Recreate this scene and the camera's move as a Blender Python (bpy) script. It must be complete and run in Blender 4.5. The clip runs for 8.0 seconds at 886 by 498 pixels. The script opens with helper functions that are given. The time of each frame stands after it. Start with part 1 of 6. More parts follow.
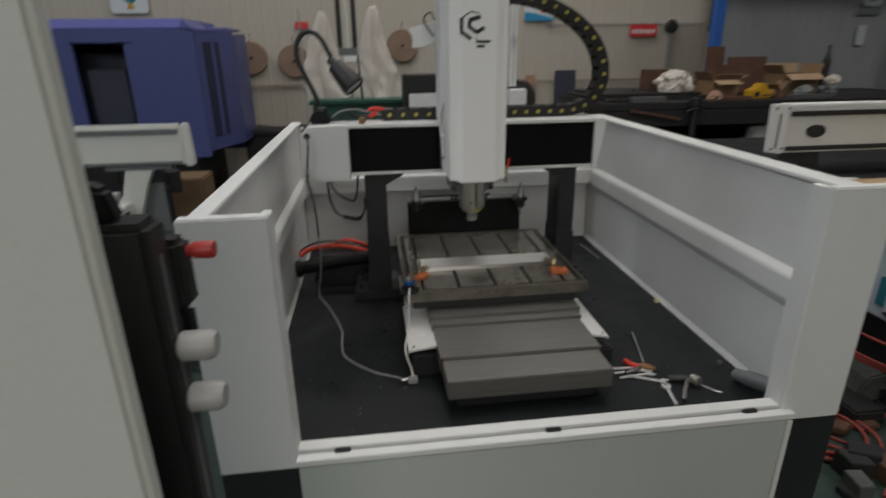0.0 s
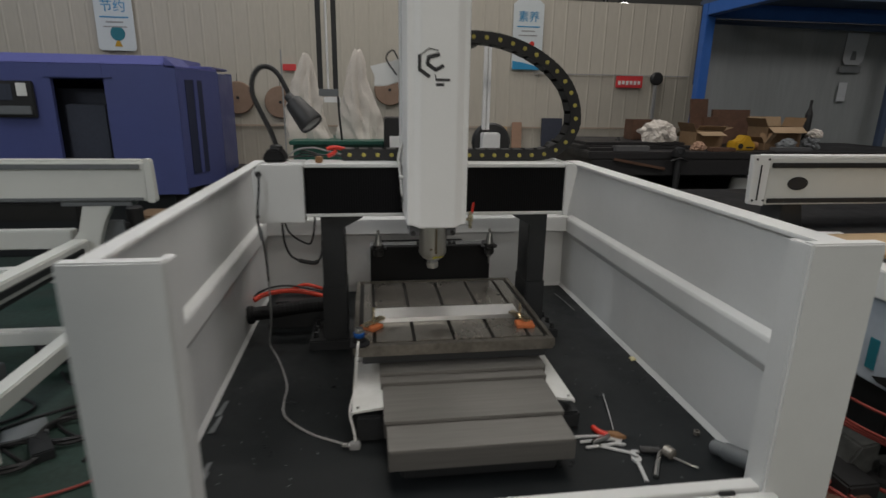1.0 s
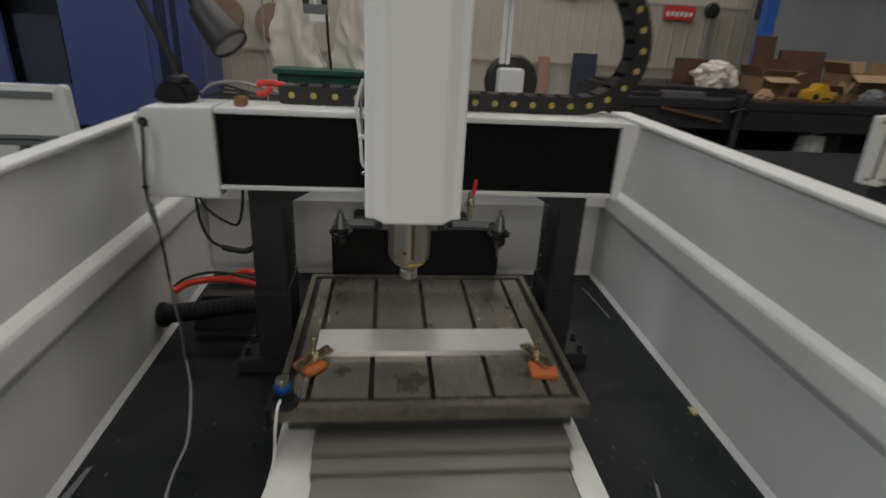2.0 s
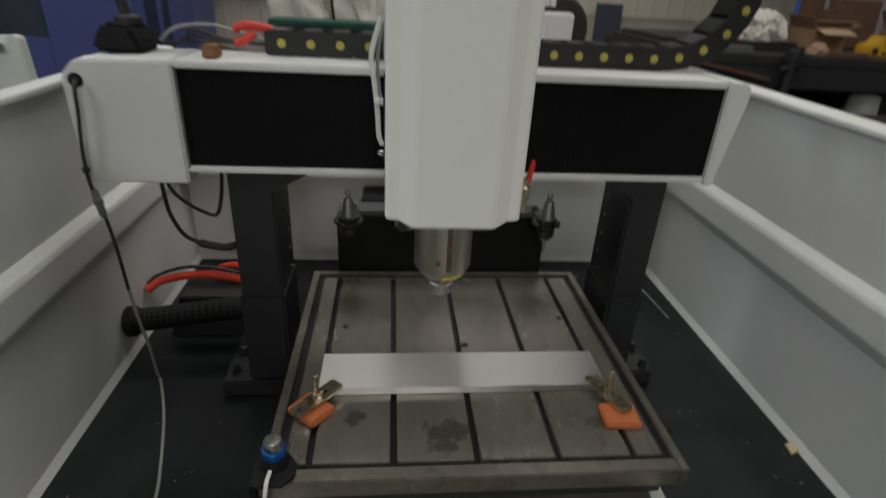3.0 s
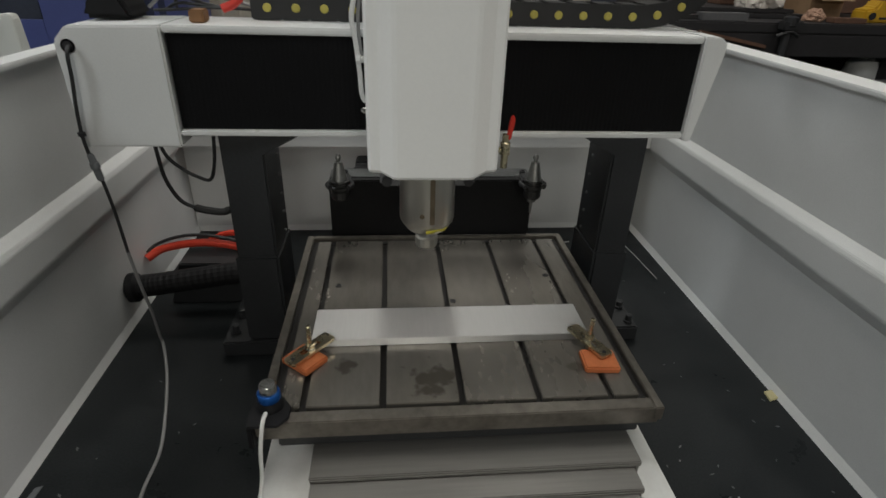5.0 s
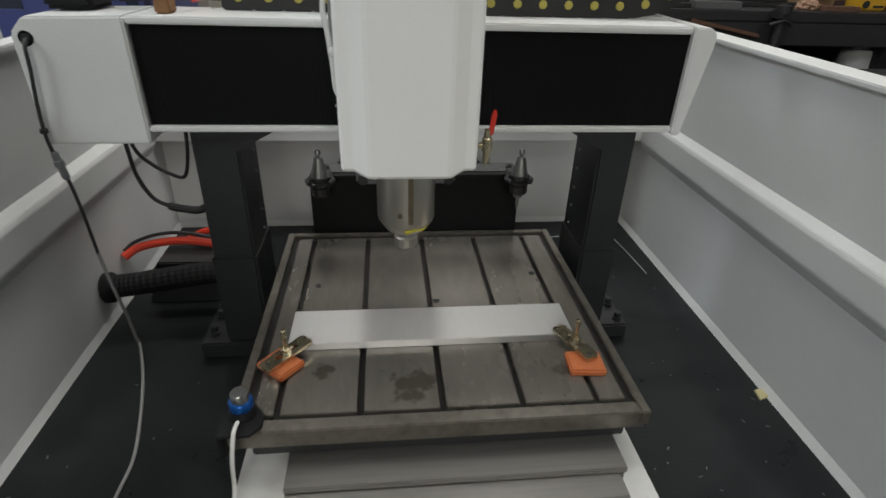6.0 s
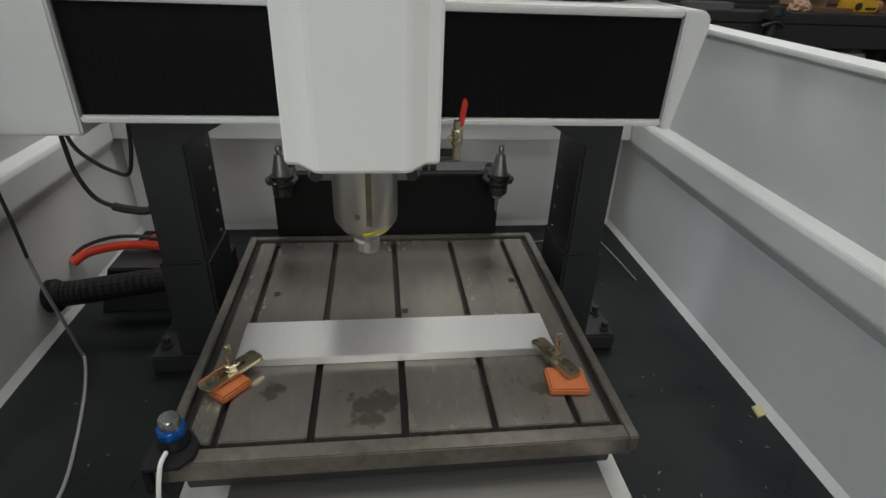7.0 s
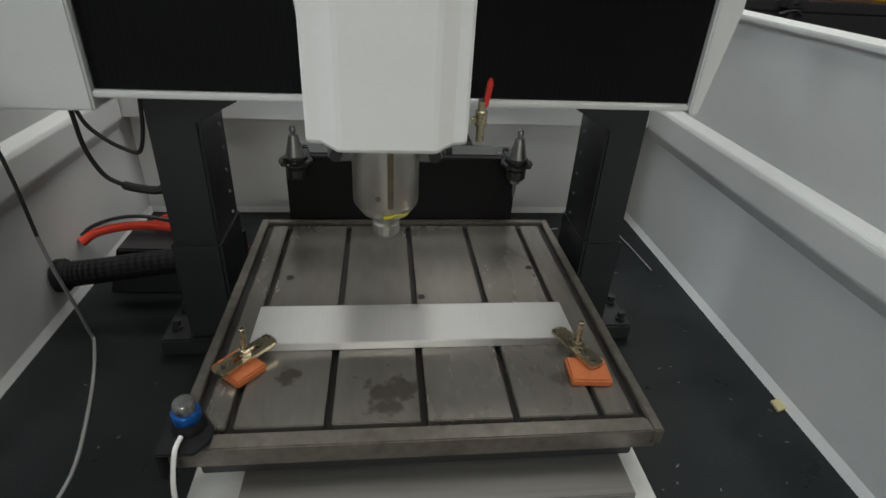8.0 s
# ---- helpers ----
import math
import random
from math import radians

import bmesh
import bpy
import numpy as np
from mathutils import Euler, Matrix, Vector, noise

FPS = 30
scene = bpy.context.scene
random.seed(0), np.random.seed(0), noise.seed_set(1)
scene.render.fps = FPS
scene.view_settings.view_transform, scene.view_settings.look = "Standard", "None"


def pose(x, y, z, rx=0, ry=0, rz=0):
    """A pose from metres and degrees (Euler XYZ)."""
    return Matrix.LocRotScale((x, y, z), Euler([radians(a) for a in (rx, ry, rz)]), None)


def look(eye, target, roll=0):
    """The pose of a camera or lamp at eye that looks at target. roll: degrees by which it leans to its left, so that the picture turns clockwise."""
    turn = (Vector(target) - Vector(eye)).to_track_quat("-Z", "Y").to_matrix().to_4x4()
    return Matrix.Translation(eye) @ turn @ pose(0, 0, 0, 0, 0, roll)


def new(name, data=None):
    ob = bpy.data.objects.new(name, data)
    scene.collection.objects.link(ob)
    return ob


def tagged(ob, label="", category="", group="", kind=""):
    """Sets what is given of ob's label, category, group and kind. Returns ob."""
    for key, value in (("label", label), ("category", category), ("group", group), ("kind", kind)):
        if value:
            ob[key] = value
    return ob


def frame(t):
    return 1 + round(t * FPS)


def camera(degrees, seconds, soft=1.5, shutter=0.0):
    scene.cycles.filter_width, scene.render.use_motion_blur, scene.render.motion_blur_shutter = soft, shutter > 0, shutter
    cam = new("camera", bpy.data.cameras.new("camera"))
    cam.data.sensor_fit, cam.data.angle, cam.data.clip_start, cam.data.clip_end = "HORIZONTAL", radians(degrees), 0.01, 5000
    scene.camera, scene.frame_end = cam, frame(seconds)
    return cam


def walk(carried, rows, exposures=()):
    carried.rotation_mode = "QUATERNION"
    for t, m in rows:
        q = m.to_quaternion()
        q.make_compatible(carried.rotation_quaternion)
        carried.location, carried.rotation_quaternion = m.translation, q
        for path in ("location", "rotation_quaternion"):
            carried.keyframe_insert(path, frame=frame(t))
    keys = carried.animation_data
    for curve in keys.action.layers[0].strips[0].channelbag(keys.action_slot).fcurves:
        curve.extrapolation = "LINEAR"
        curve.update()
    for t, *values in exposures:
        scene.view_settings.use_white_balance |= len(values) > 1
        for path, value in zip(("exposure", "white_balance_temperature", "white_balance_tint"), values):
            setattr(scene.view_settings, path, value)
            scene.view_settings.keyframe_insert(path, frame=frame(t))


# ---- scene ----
cam = camera(78.5, 8.0, shutter=1.0)
PATH = [
    (0, (-0.424, 0.008, 1.683), (-0.193, 1.873, 0.998), -0.7),
    (0.1, (-0.418, 0.007, 1.682), (-0.168, 1.878, 1.02), -0.8),
    (0.2, (-0.407, 0.013, 1.688), (-0.148, 1.893, 1.056), -0.5),
    (0.3, (-0.404, 0.015, 1.693), (-0.139, 1.903, 1.088), -0.3),
    (0.5, (-0.384, 0.039, 1.683), (-0.114, 1.94, 1.122), 0.2),
    (0.7, (-0.332, 0.068, 1.675), (-0.07, 1.974, 1.131), 0.3),
    (1, (-0.273, 0.143, 1.653), (-0.01, 2.052, 1.12), 0.9),
    (1.2, (-0.23, 0.232, 1.632), (0.02, 2.14, 1.087), 1.4),
    (1.4, (-0.213, 0.408, 1.614), (0.042, 2.306, 1.034), 3.0),
    (1.5, (-0.196, 0.483, 1.615), (0.06, 2.375, 1.019), 3.2),
    (1.7, (-0.12, 0.657, 1.629), (0.119, 2.521, 0.946), 3.2),
    (2.8, (-0.08, 1.2, 1.548), (0.087, 3.015, 0.724), 3.6),
    (3, (-0.135, 1.242, 1.555), (0.057, 3.024, 0.668), 3.2),
    (3.3, (-0.133, 1.265, 1.555), (0.061, 3.012, 0.603), 2.6),
    (3.5, (-0.116, 1.281, 1.553), (0.085, 3.023, 0.591), 2.4),
    (4, (-0.045, 1.276, 1.555), (0.135, 3.002, 0.561), 2.2),
    (4.5, (-0.118, 1.196, 1.566), (0.093, 2.933, 0.598), 2.3),
    (4.7, (-0.107, 1.179, 1.551), (0.066, 2.932, 0.603), 2.0),
    (5.8, (-0.101, 1.204, 1.515), (0.117, 2.949, 0.562), 2.1),
    (6, (-0.073, 1.218, 1.528), (0.126, 2.951, 0.55), 2.0),
    (6.2, (-0.07, 1.234, 1.507), (0.15, 2.977, 0.551), 2.2),
    (6.5, (-0.044, 1.268, 1.485), (0.18, 3.015, 0.536), 2.2),
    (7, (-0.015, 1.304, 1.477), (0.209, 3.044, 0.517), 2.4),
    (7.5, (-0.041, 1.315, 1.483), (0.167, 3.033, 0.481), 2.8),
    (8, (-0.043, 1.328, 1.459), (0.172, 3.046, 0.459), 3.3),
]
EXPOSURES = [(0.0, 0.12, 6450, 9.5), (1.7, 0.1, 6500, 10.5), (2.8, 0.17, 6450, 8), (4.7, 0.17, 6450, 7.5), (5.8, 0.58, 6350, 7.5), (8.0, 0.54, 6250, 6)]
walk(cam, [(t, look(eye, target, roll)) for t, eye, target, roll in PATH], EXPOSURES)

# ---------------------------------------------------------------- light
world = bpy.data.worlds.new("hall_air")
scene.world = world
world.use_nodes = True
bg = world.node_tree.nodes["Background"]
bg.inputs[0].default_value = (0.75, 0.85, 1.0, 1)
bg.inputs[1].default_value = 0.25


def area_lamp(x, y, z, power, sx=1.0, sy=0.3, colour=(1.0, 0.97, 0.92)):
    d = bpy.data.lights.new("hall_fill", "AREA")
    d.shape, d.size, d.size_y, d.energy, d.color = "RECTANGLE", sx, sy, power, colour
    ob = new("hall_fill", d)
    ob.matrix_world = look((x, y, z), (x, y + 0.001, 0))
    return ob


# added fill lamps, none seen: power and tint set to brighten head, posts and walls
for lx, ly, lz, power, tint in ((-5.5, -1.5, 5.0, 165, (0.93, 0.97, 1.0)), (-5.5, 4.0, 6.3, 96, (0.93, 0.97, 1.0)), (0.0, -6.5, 4.0, 345, (1.0, 0.945, 0.86)), (0.3, 2.6, 6.3, 84, (1.0, 0.96, 0.90)), (0.6, 6.2, 6.3, 92, (1.0, 0.96, 0.90)), (6.0, 1.5, 6.3, 120, (1.0, 0.95, 0.92))):
    area_lamp(lx, ly, lz, power, 3.6, 1.6, tint)
# two unseen strip lamps, inferred from the highlight on the aluminium bar
area_lamp(1.1, 9.0, 6.3, 4, 0.9, 4.0, (1.0, 0.95, 0.88))
area_lamp(0.15, -0.9, 6.3, 34, 0.2, 2.4, (1.0, 0.96, 0.90))


# ---------------------------------------------------------------- materials
def material(name, colour, rough=0.5, metal=0.0, grain=0.0, scale=40.0, stain=0.0, stain_scale=3.0, bump=0.0, dark=None, spec=0.5, per_object=0.0, stretch=(1, 1, 1), rough_var=0.1, edge=(0.42, 0.72)):
    m = bpy.data.materials.new(name)
    m.use_nodes = True
    nt = m.node_tree
    n, l = nt.nodes, nt.links
    p = n["Principled BSDF"]
    p.inputs["Base Color"].default_value = (*colour, 1)
    p.inputs["Roughness"].default_value = rough
    p.inputs["Metallic"].default_value = metal
    p.inputs["Specular IOR Level"].default_value = spec
    co = n.new("ShaderNodeTexCoord")
    mp = n.new("ShaderNodeMapping")
    mp.inputs["Scale"].default_value = stretch
    l.new(co.outputs["Object"], mp.inputs["Vector"])
    fine = n.new("ShaderNodeTexNoise")
    fine.inputs["Scale"].default_value, fine.inputs["Detail"].default_value = scale, 6
    big = n.new("ShaderNodeTexNoise")
    big.inputs["Scale"].default_value, big.inputs["Detail"].default_value, big.inputs["Roughness"].default_value = stain_scale, 5, 0.65
    l.new(mp.outputs["Vector"], fine.inputs["Vector"])
    l.new(mp.outputs["Vector"], big.inputs["Vector"])
    dark = dark or tuple(c * 0.55 for c in colour)
    ramp = n.new("ShaderNodeMapRange")
    ramp.inputs["From Min"].default_value, ramp.inputs["From Max"].default_value = edge
    ramp.inputs["To Max"].default_value = stain
    l.new(big.outputs["Fac"], ramp.inputs["Value"])
    mix = n.new("ShaderNodeMix")
    mix.data_type = "RGBA"
    mix.inputs["A"].default_value, mix.inputs["B"].default_value = (*colour, 1), (*dark, 1)
    l.new(ramp.outputs["Result"], mix.inputs["Factor"])
    var = n.new("ShaderNodeMapRange")
    var.inputs["From Min"].default_value, var.inputs["From Max"].default_value = 0.3, 0.7
    var.inputs["To Min"].default_value, var.inputs["To Max"].default_value = 1 - grain, 1 + grain
    l.new(fine.outputs["Fac"], var.inputs["Value"])
    hsv = n.new("ShaderNodeHueSaturation")
    l.new(mix.outputs["Result"], hsv.inputs["Color"])
    value = var.outputs["Result"]
    if per_object:
        info = n.new("ShaderNodeObjectInfo")
        r = n.new("ShaderNodeMapRange")
        r.inputs["To Min"].default_value, r.inputs["To Max"].default_value = 1 - per_object, 1 + per_object
        l.new(info.outputs["Random"], r.inputs["Value"])
        mul = n.new("ShaderNodeMath")
        mul.operation = "MULTIPLY"
        l.new(value, mul.inputs[0])
        l.new(r.outputs["Result"], mul.inputs[1])
        value = mul.outputs["Value"]
    l.new(value, hsv.inputs["Value"])
    l.new(hsv.outputs["Color"], p.inputs["Base Color"])
    rr = n.new("ShaderNodeMapRange")
    rr.inputs["From Min"].default_value, rr.inputs["From Max"].default_value = 0.3, 0.7
    rr.inputs["To Min"].default_value, rr.inputs["To Max"].default_value = max(rough - rough_var, 0.03), min(rough + rough_var, 1)
    l.new(big.outputs["Fac"], rr.inputs["Value"])
    l.new(rr.outputs["Result"], p.inputs["Roughness"])
    if bump:
        b = n.new("ShaderNodeBump")
        b.inputs["Strength"].default_value, b.inputs["Distance"].default_value = 0.6, bump
        l.new(fine.outputs["Fac"], b.inputs["Height"])
        l.new(b.outputs["Normal"], p.inputs["Normal"])
    return m


WHITE = material("white_powder_coat", (0.715, 0.72, 0.712), 0.5, grain=0.03, scale=350, stain=0.2, stain_scale=4.5, bump=0.0006, dark=(0.55, 0.55, 0.53))
WHITE_HEAD = material("white_gloss_paint", (0.91, 0.905, 0.89), 0.38, grain=0.01, scale=200, stain=0.06, bump=0.0001)
CREAM = material("cream_paint", (0.62, 0.63, 0.60), 0.5, grain=0.02, scale=200, stain=0.1, stain_scale=2)
BLACK_CAST = material("black_painted_casting", (0.019, 0.0205, 0.0225), 0.45, grain=0.15, scale=160, bump=0.0008, stain=0.3)
BLACK_PANEL = material("black_bellows_cloth", (0.0092, 0.0092, 0.0098), 0.9, grain=0.1, scale=200, spec=0.08)
TRAY = material("dark_grey_tray_paint", (0.0125, 0.0147, 0.016), 0.42, grain=0.22, scale=220, stain=0.6, stain_scale=9, bump=0.0006, dark=(0.021, 0.024, 0.026), spec=0.22, rough_var=0.16)
STEEL = material("ground_steel", (0.30, 0.281, 0.25), 0.24, 0.66, edge=(0.36, 0.72), grain=0.10, scale=55, stain=0.6, stain_scale=7, stretch=(1, 0.3, 1), dark=(0.165, 0.146, 0.118), rough_var=0.06)
RIM_STEEL = material("worn_rim_steel", (0.215, 0.198, 0.172), 0.42, 0.8, grain=0.12, scale=60, stain=0.6, stain_scale=11, dark=(0.075, 0.066, 0.053), rough_var=0.12)
COVER = material("brushed_cover_steel", (0.225, 0.216, 0.202), 0.46, 0.68, grain=0.07, scale=120, stain=0.25, stain_scale=6, stretch=(0.05, 1, 1))
ALU = material("bright_aluminium", (0.70, 0.70, 0.70), 0.36, 0.6, grain=0.03, scale=160, stain=0.05, stretch=(0.1, 1, 1))


def oil_spot(m, centre, radius, colour):
    """A ragged patch of dried oil on a metal surface."""
    n, l = m.node_tree.nodes, m.node_tree.links
    p = n["Principled BSDF"]
    before = p.inputs["Base Color"].links[0].from_socket
    geo = n.new("ShaderNodeNewGeometry")
    far = n.new("ShaderNodeVectorMath")
    far.operation = "DISTANCE"
    far.inputs[1].default_value = centre
    l.new(geo.outputs["Position"], far.inputs[0])
    noise = n.new("ShaderNodeTexNoise")
    noise.inputs["Scale"].default_value, noise.inputs["Detail"].default_value = 38, 4
    l.new(geo.outputs["Position"], noise.inputs["Vector"])
    push = n.new("ShaderNodeMath")
    push.operation = "MULTIPLY_ADD"
    push.inputs[1].default_value = radius * 3.2
    l.new(noise.outputs["Fac"], push.inputs[0])
    l.new(far.outputs["Value"], push.inputs[2])
    edge = n.new("ShaderNodeMapRange")
    edge.interpolation_type = "SMOOTHSTEP"
    edge.inputs["From Min"].default_value, edge.inputs["From Max"].default_value = radius * 2.0, radius * 2.6
    edge.inputs["To Min"].default_value, edge.inputs["To Max"].default_value = 0.75, 0.0
    l.new(push.outputs["Value"], edge.inputs["Value"])
    mix = n.new("ShaderNodeMix")
    mix.data_type = "RGBA"
    mix.inputs["B"].default_value = (*colour, 1)
    l.new(edge.outputs["Result"], mix.inputs["Factor"])
    l.new(before, mix.inputs["A"])
    l.new(mix.outputs["Result"], p.inputs["Base Color"])


oil_spot(STEEL, (-0.033, 1.955, 0.832), 0.048, (0.10, 0.086, 0.068))
oil_spot(STEEL, (-0.20, 2.0, 0.832), 0.022, (0.105, 0.09, 0.072))
oil_spot(STEEL, (0.245, 1.975, 0.832), 0.020, (0.105, 0.09, 0.072))
BRUSHED = material("brushed_aluminium", (0.47, 0.47, 0.465), 0.38, 0.85, grain=0.02, scale=160, stain=0.08, stretch=(1, 0.1, 1), rough_var=0.04)


def brushed(m, amount):
    """Brush marks that draw a highlight out along y."""
    n = m.node_tree.nodes
    n["Principled BSDF"].inputs["Anisotropic"].default_value = amount
    along = n.new("ShaderNodeCombineXYZ")
    along.inputs[1].default_value = along.inputs[2].default_value = 1.0
    m.node_tree.links.new(along.outputs[0], n["Principled BSDF"].inputs["Tangent"])


brushed(BRUSHED, 1.0)
brushed(STEEL, 0.3)
CHROME = material("polished_steel", (0.40, 0.40, 0.39), 0.28, 1.0, grain=0.04, scale=60, stain=0.1)
BRASS = material("yellow_zinc_clamp", (0.56, 0.49, 0.34), 0.27, 0.95, grain=0.05, scale=60, stain=0.2, stain_scale=20)
ORANGE = material("orange_bakelite", (0.46, 0.13, 0.04), 0.6, grain=0.08, scale=80, stain=0.2, stain_scale=15)
RUBBER = material("black_rubber", (0.016, 0.016, 0.017), 0.55, grain=0.1, scale=80)
RED = material("red_plastic", (0.60, 0.035, 0.02), 0.4, grain=0.04, stain=0.15)
BLUE_PAINT = material("blue_violet_paint", (0.068, 0.083, 0.235), 0.42, grain=0.03, scale=60, stain=0.2, stain_scale=2)
BLUE_STEEL = material("bright_blue_paint", (0.03, 0.12, 0.42), 0.45, grain=0.05, scale=50, stain=0.2)
BLUE_RING = material("anodised_blue", (0.012, 0.10, 0.38), 0.3, 0.6)
YELLOW = material("yellow_plastic", (0.50, 0.29, 0.02), 0.45, grain=0.05, stain=0.15)
GREEN_FLOOR = material("green_floor_paint", (0.017, 0.040, 0.031), 0.65, grain=0.25, scale=30, stain=0.7, stain_scale=1.6, dark=(0.030, 0.031, 0.029), bump=0.001)
GREEN = material("dark_green_enamel", (0.009, 0.082, 0.058), 0.4, grain=0.05, stain=0.2)
WALL = material("cream_sheet_metal", (0.48, 0.443, 0.38), 0.55, grain=0.04, scale=30, stain=0.12, stain_scale=1.2, stretch=(1, 1, 0.2))
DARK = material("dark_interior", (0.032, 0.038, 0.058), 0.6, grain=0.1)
# cardboard brown, darkened to carry the shadow on the bench cartons' bodies
CARD = material("shaded_brown_cardboard", (0.20, 0.125, 0.068), 0.8, grain=0.08, scale=30, stain=0.2, per_object=0.25)
SACK = material("white_woven_sack", (0.60, 0.55, 0.50), 0.8, grain=0.03, scale=45, stain=0.15, stain_scale=5, bump=0.002)
CABLE_GREY = material("grey_cable_sheath", (0.30, 0.30, 0.30), 0.5, grain=0.05)
RUST = material("rusty_brown_steel", (0.10, 0.05, 0.03), 0.8, grain=0.2, scale=25, stain=0.4)
WOOD = material("tan_mdf_board", (0.46, 0.33, 0.19), 0.7, grain=0.06, scale=30, stain=0.2)


SPINDLE = material("turned_steel", (0.52, 0.50, 0.45), 0.30, 0.92, grain=0.06, scale=90, stain=0.3, stain_scale=9, stretch=(1, 1, 0.1))
DOOR = material("pale_green_white_paint", (0.47, 0.51, 0.475), 0.5, grain=0.02, scale=200, stain=0.12, stain_scale=2)
HALL_WALL = material("hall_plaster", (0.30, 0.30, 0.29), 0.8, grain=0.05, stain=0.2, stain_scale=1)
HALL_CEILING = material("dark_roof_sheet", (0.10, 0.10, 0.11), 0.7, grain=0.05, stain=0.2, stain_scale=1)
PIPE = material("faded_pipe_paint", (0.42, 0.34, 0.27), 0.6, grain=0.05, stain=0.2)
WHITE_SHEET = material("white_guard_sheet", (0.72, 0.72, 0.70), 0.42, grain=0.02, scale=100, stain=0.3, stain_scale=12, dark=(0.45, 0.44, 0.40))
RACK_BLACK = material("blackened_steel", (0.007, 0.007, 0.0075), 0.6, grain=0.15, scale=120, stain=0.3, spec=0.2)
TAPER = material("dull_taper_steel", (0.28, 0.28, 0.27), 0.36, 0.85, grain=0.08, scale=90, stain=0.3, stain_scale=25)
OILED = material("blackened_oiled_steel", (0.055, 0.054, 0.053), 0.38, 0.7, grain=0.12, scale=90, stain=0.3, stain_scale=25)
RACK_TOP = material("oiled_ground_steel", (0.30, 0.30, 0.295), 0.2, 1.0, grain=0.05, scale=90, stain=0.3, stain_scale=14, stretch=(0.3, 1, 1))
MARK_YELLOW = material("yellow_paint_mark", (0.50, 0.44, 0.03), 0.5, grain=0.06, stain=0.25, stain_scale=30)
# near-black, for the floors of the table's slots and gutters
SLOT_DARK = material("dark_slot", (0.012, 0.011, 0.010), 0.6, 0.2, grain=0.2, scale=80)
FIN = material("grey_cast_fin", (0.16, 0.16, 0.165), 0.45, 0.5, grain=0.08, scale=60, stain=0.2)
RUSTY_STEEL = material("brown_stained_steel", (0.16, 0.125, 0.085), 0.4, 0.7, grain=0.15, scale=60, stain=0.4, stain_scale=20)
DUSTY = material("dusty_grey_packing", (0.075, 0.078, 0.076), 0.8, grain=0.2, scale=25, stain=0.6, stain_scale=7, bump=0.002)
STOP_RED = material("dull_red_plastic", (0.40, 0.03, 0.025), 0.45, grain=0.05, stain=0.2, stain_scale=20)
INK = material("black_sticker", (0.02, 0.02, 0.022), 0.5, grain=0.04)
TUBE_WHITE = material("pale_plastic", (0.72, 0.72, 0.70), 0.45, grain=0.03, stain=0.1)
CHAIN = material("chain_black_plastic", (0.010, 0.010, 0.011), 0.5, grain=0.08, scale=60, per_object=0.2)
CHAIN_PIN = material("chain_yellow_plastic", (0.42, 0.36, 0.07), 0.5, grain=0.04, per_object=0.12)
LAMP_BLACK = material("lamp_black_paint", (0.025, 0.025, 0.027), 0.5, grain=0.06, scale=60)
RUSTY_WOOD = material("stained_brown", (0.24, 0.12, 0.05), 0.7, grain=0.12, scale=60, stain=0.3)
ALU_WHITE = material("satin_aluminium", (0.80, 0.80, 0.80), 0.45, 0.05, grain=0.03, stain=0.1)
RED_HOSE = material("orange_red_hose", (0.68, 0.055, 0.025), 0.45, grain=0.04, stain=0.15, stain_scale=8)
CHIP = material("yellowish_chip", (0.50, 0.45, 0.25), 0.7, grain=0.05)
GREY_PLASTIC = material("mid_grey_plastic", (0.145, 0.155, 0.162), 0.5, grain=0.05, scale=50, stain=0.25, stain_scale=6)
KNOB = material("pale_knob_plastic", (0.40, 0.40, 0.395), 0.45, grain=0.03, stain=0.1)
BLUE_LIGHT = material("pale_violet_paint", (0.12, 0.13, 0.36), 0.4, grain=0.03, stain=0.15, stain_scale=2)
DARK_BLUE = material("dark_blue_pane", (0.016, 0.022, 0.058), 0.45, grain=0.03)
POSTER = material("poster_print", (0.62, 0.66, 0.68), 0.45, grain=0.02, stain=0.08)
SKY_BLUE = material("poster_blue", (0.03, 0.26, 0.50), 0.5, grain=0.03)
TEAL = material("teal_print", (0.02, 0.17, 0.22), 0.5, grain=0.04)
SIGN_RED = material("sign_red", (0.62, 0.045, 0.05), 0.5, grain=0.04)
DISC = material("weathered_plywood", (0.27, 0.18, 0.13), 0.8, grain=0.10, scale=20, stain=0.35, stain_scale=5)
RUST_PALE = material("pale_brown_board", (0.36, 0.22, 0.15), 0.8, grain=0.08, stain=0.25)
BODY_BLUE_WHITE = material("cool_white_paint", (0.50, 0.56, 0.64), 0.5, grain=0.03, stain=0.2, stain_scale=2)
BENCH_BLACK = material("black_bench_paint", (0.018, 0.017, 0.018), 0.55, grain=0.15, scale=30, stain=0.35, stain_scale=3)
NAVY = material("navy_sheet", (0.060, 0.085, 0.14), 0.6, grain=0.06, stain=0.2, stain_scale=2)
CURTAIN = material("grey_plastic_curtain", (0.25, 0.264, 0.268), 0.6, grain=0.05, scale=25, stain=0.25, stain_scale=2, stretch=(1, 1, 0.12))
NOTICE = material("dim_notice_paper", (0.42, 0.44, 0.46), 0.6, grain=0.05)
SOOT = material("oily_black_plastic", (0.007, 0.007, 0.008), 0.6, grain=0.1, scale=80, spec=0.25)
FLOOR_RED = material("dusty_red_hose", (0.27, 0.045, 0.035), 0.6, grain=0.08, scale=40, stain=0.4, stain_scale=6)
LAMP_GLOW = bpy.data.materials.new("lamp_glow")
LAMP_GLOW.use_nodes = True
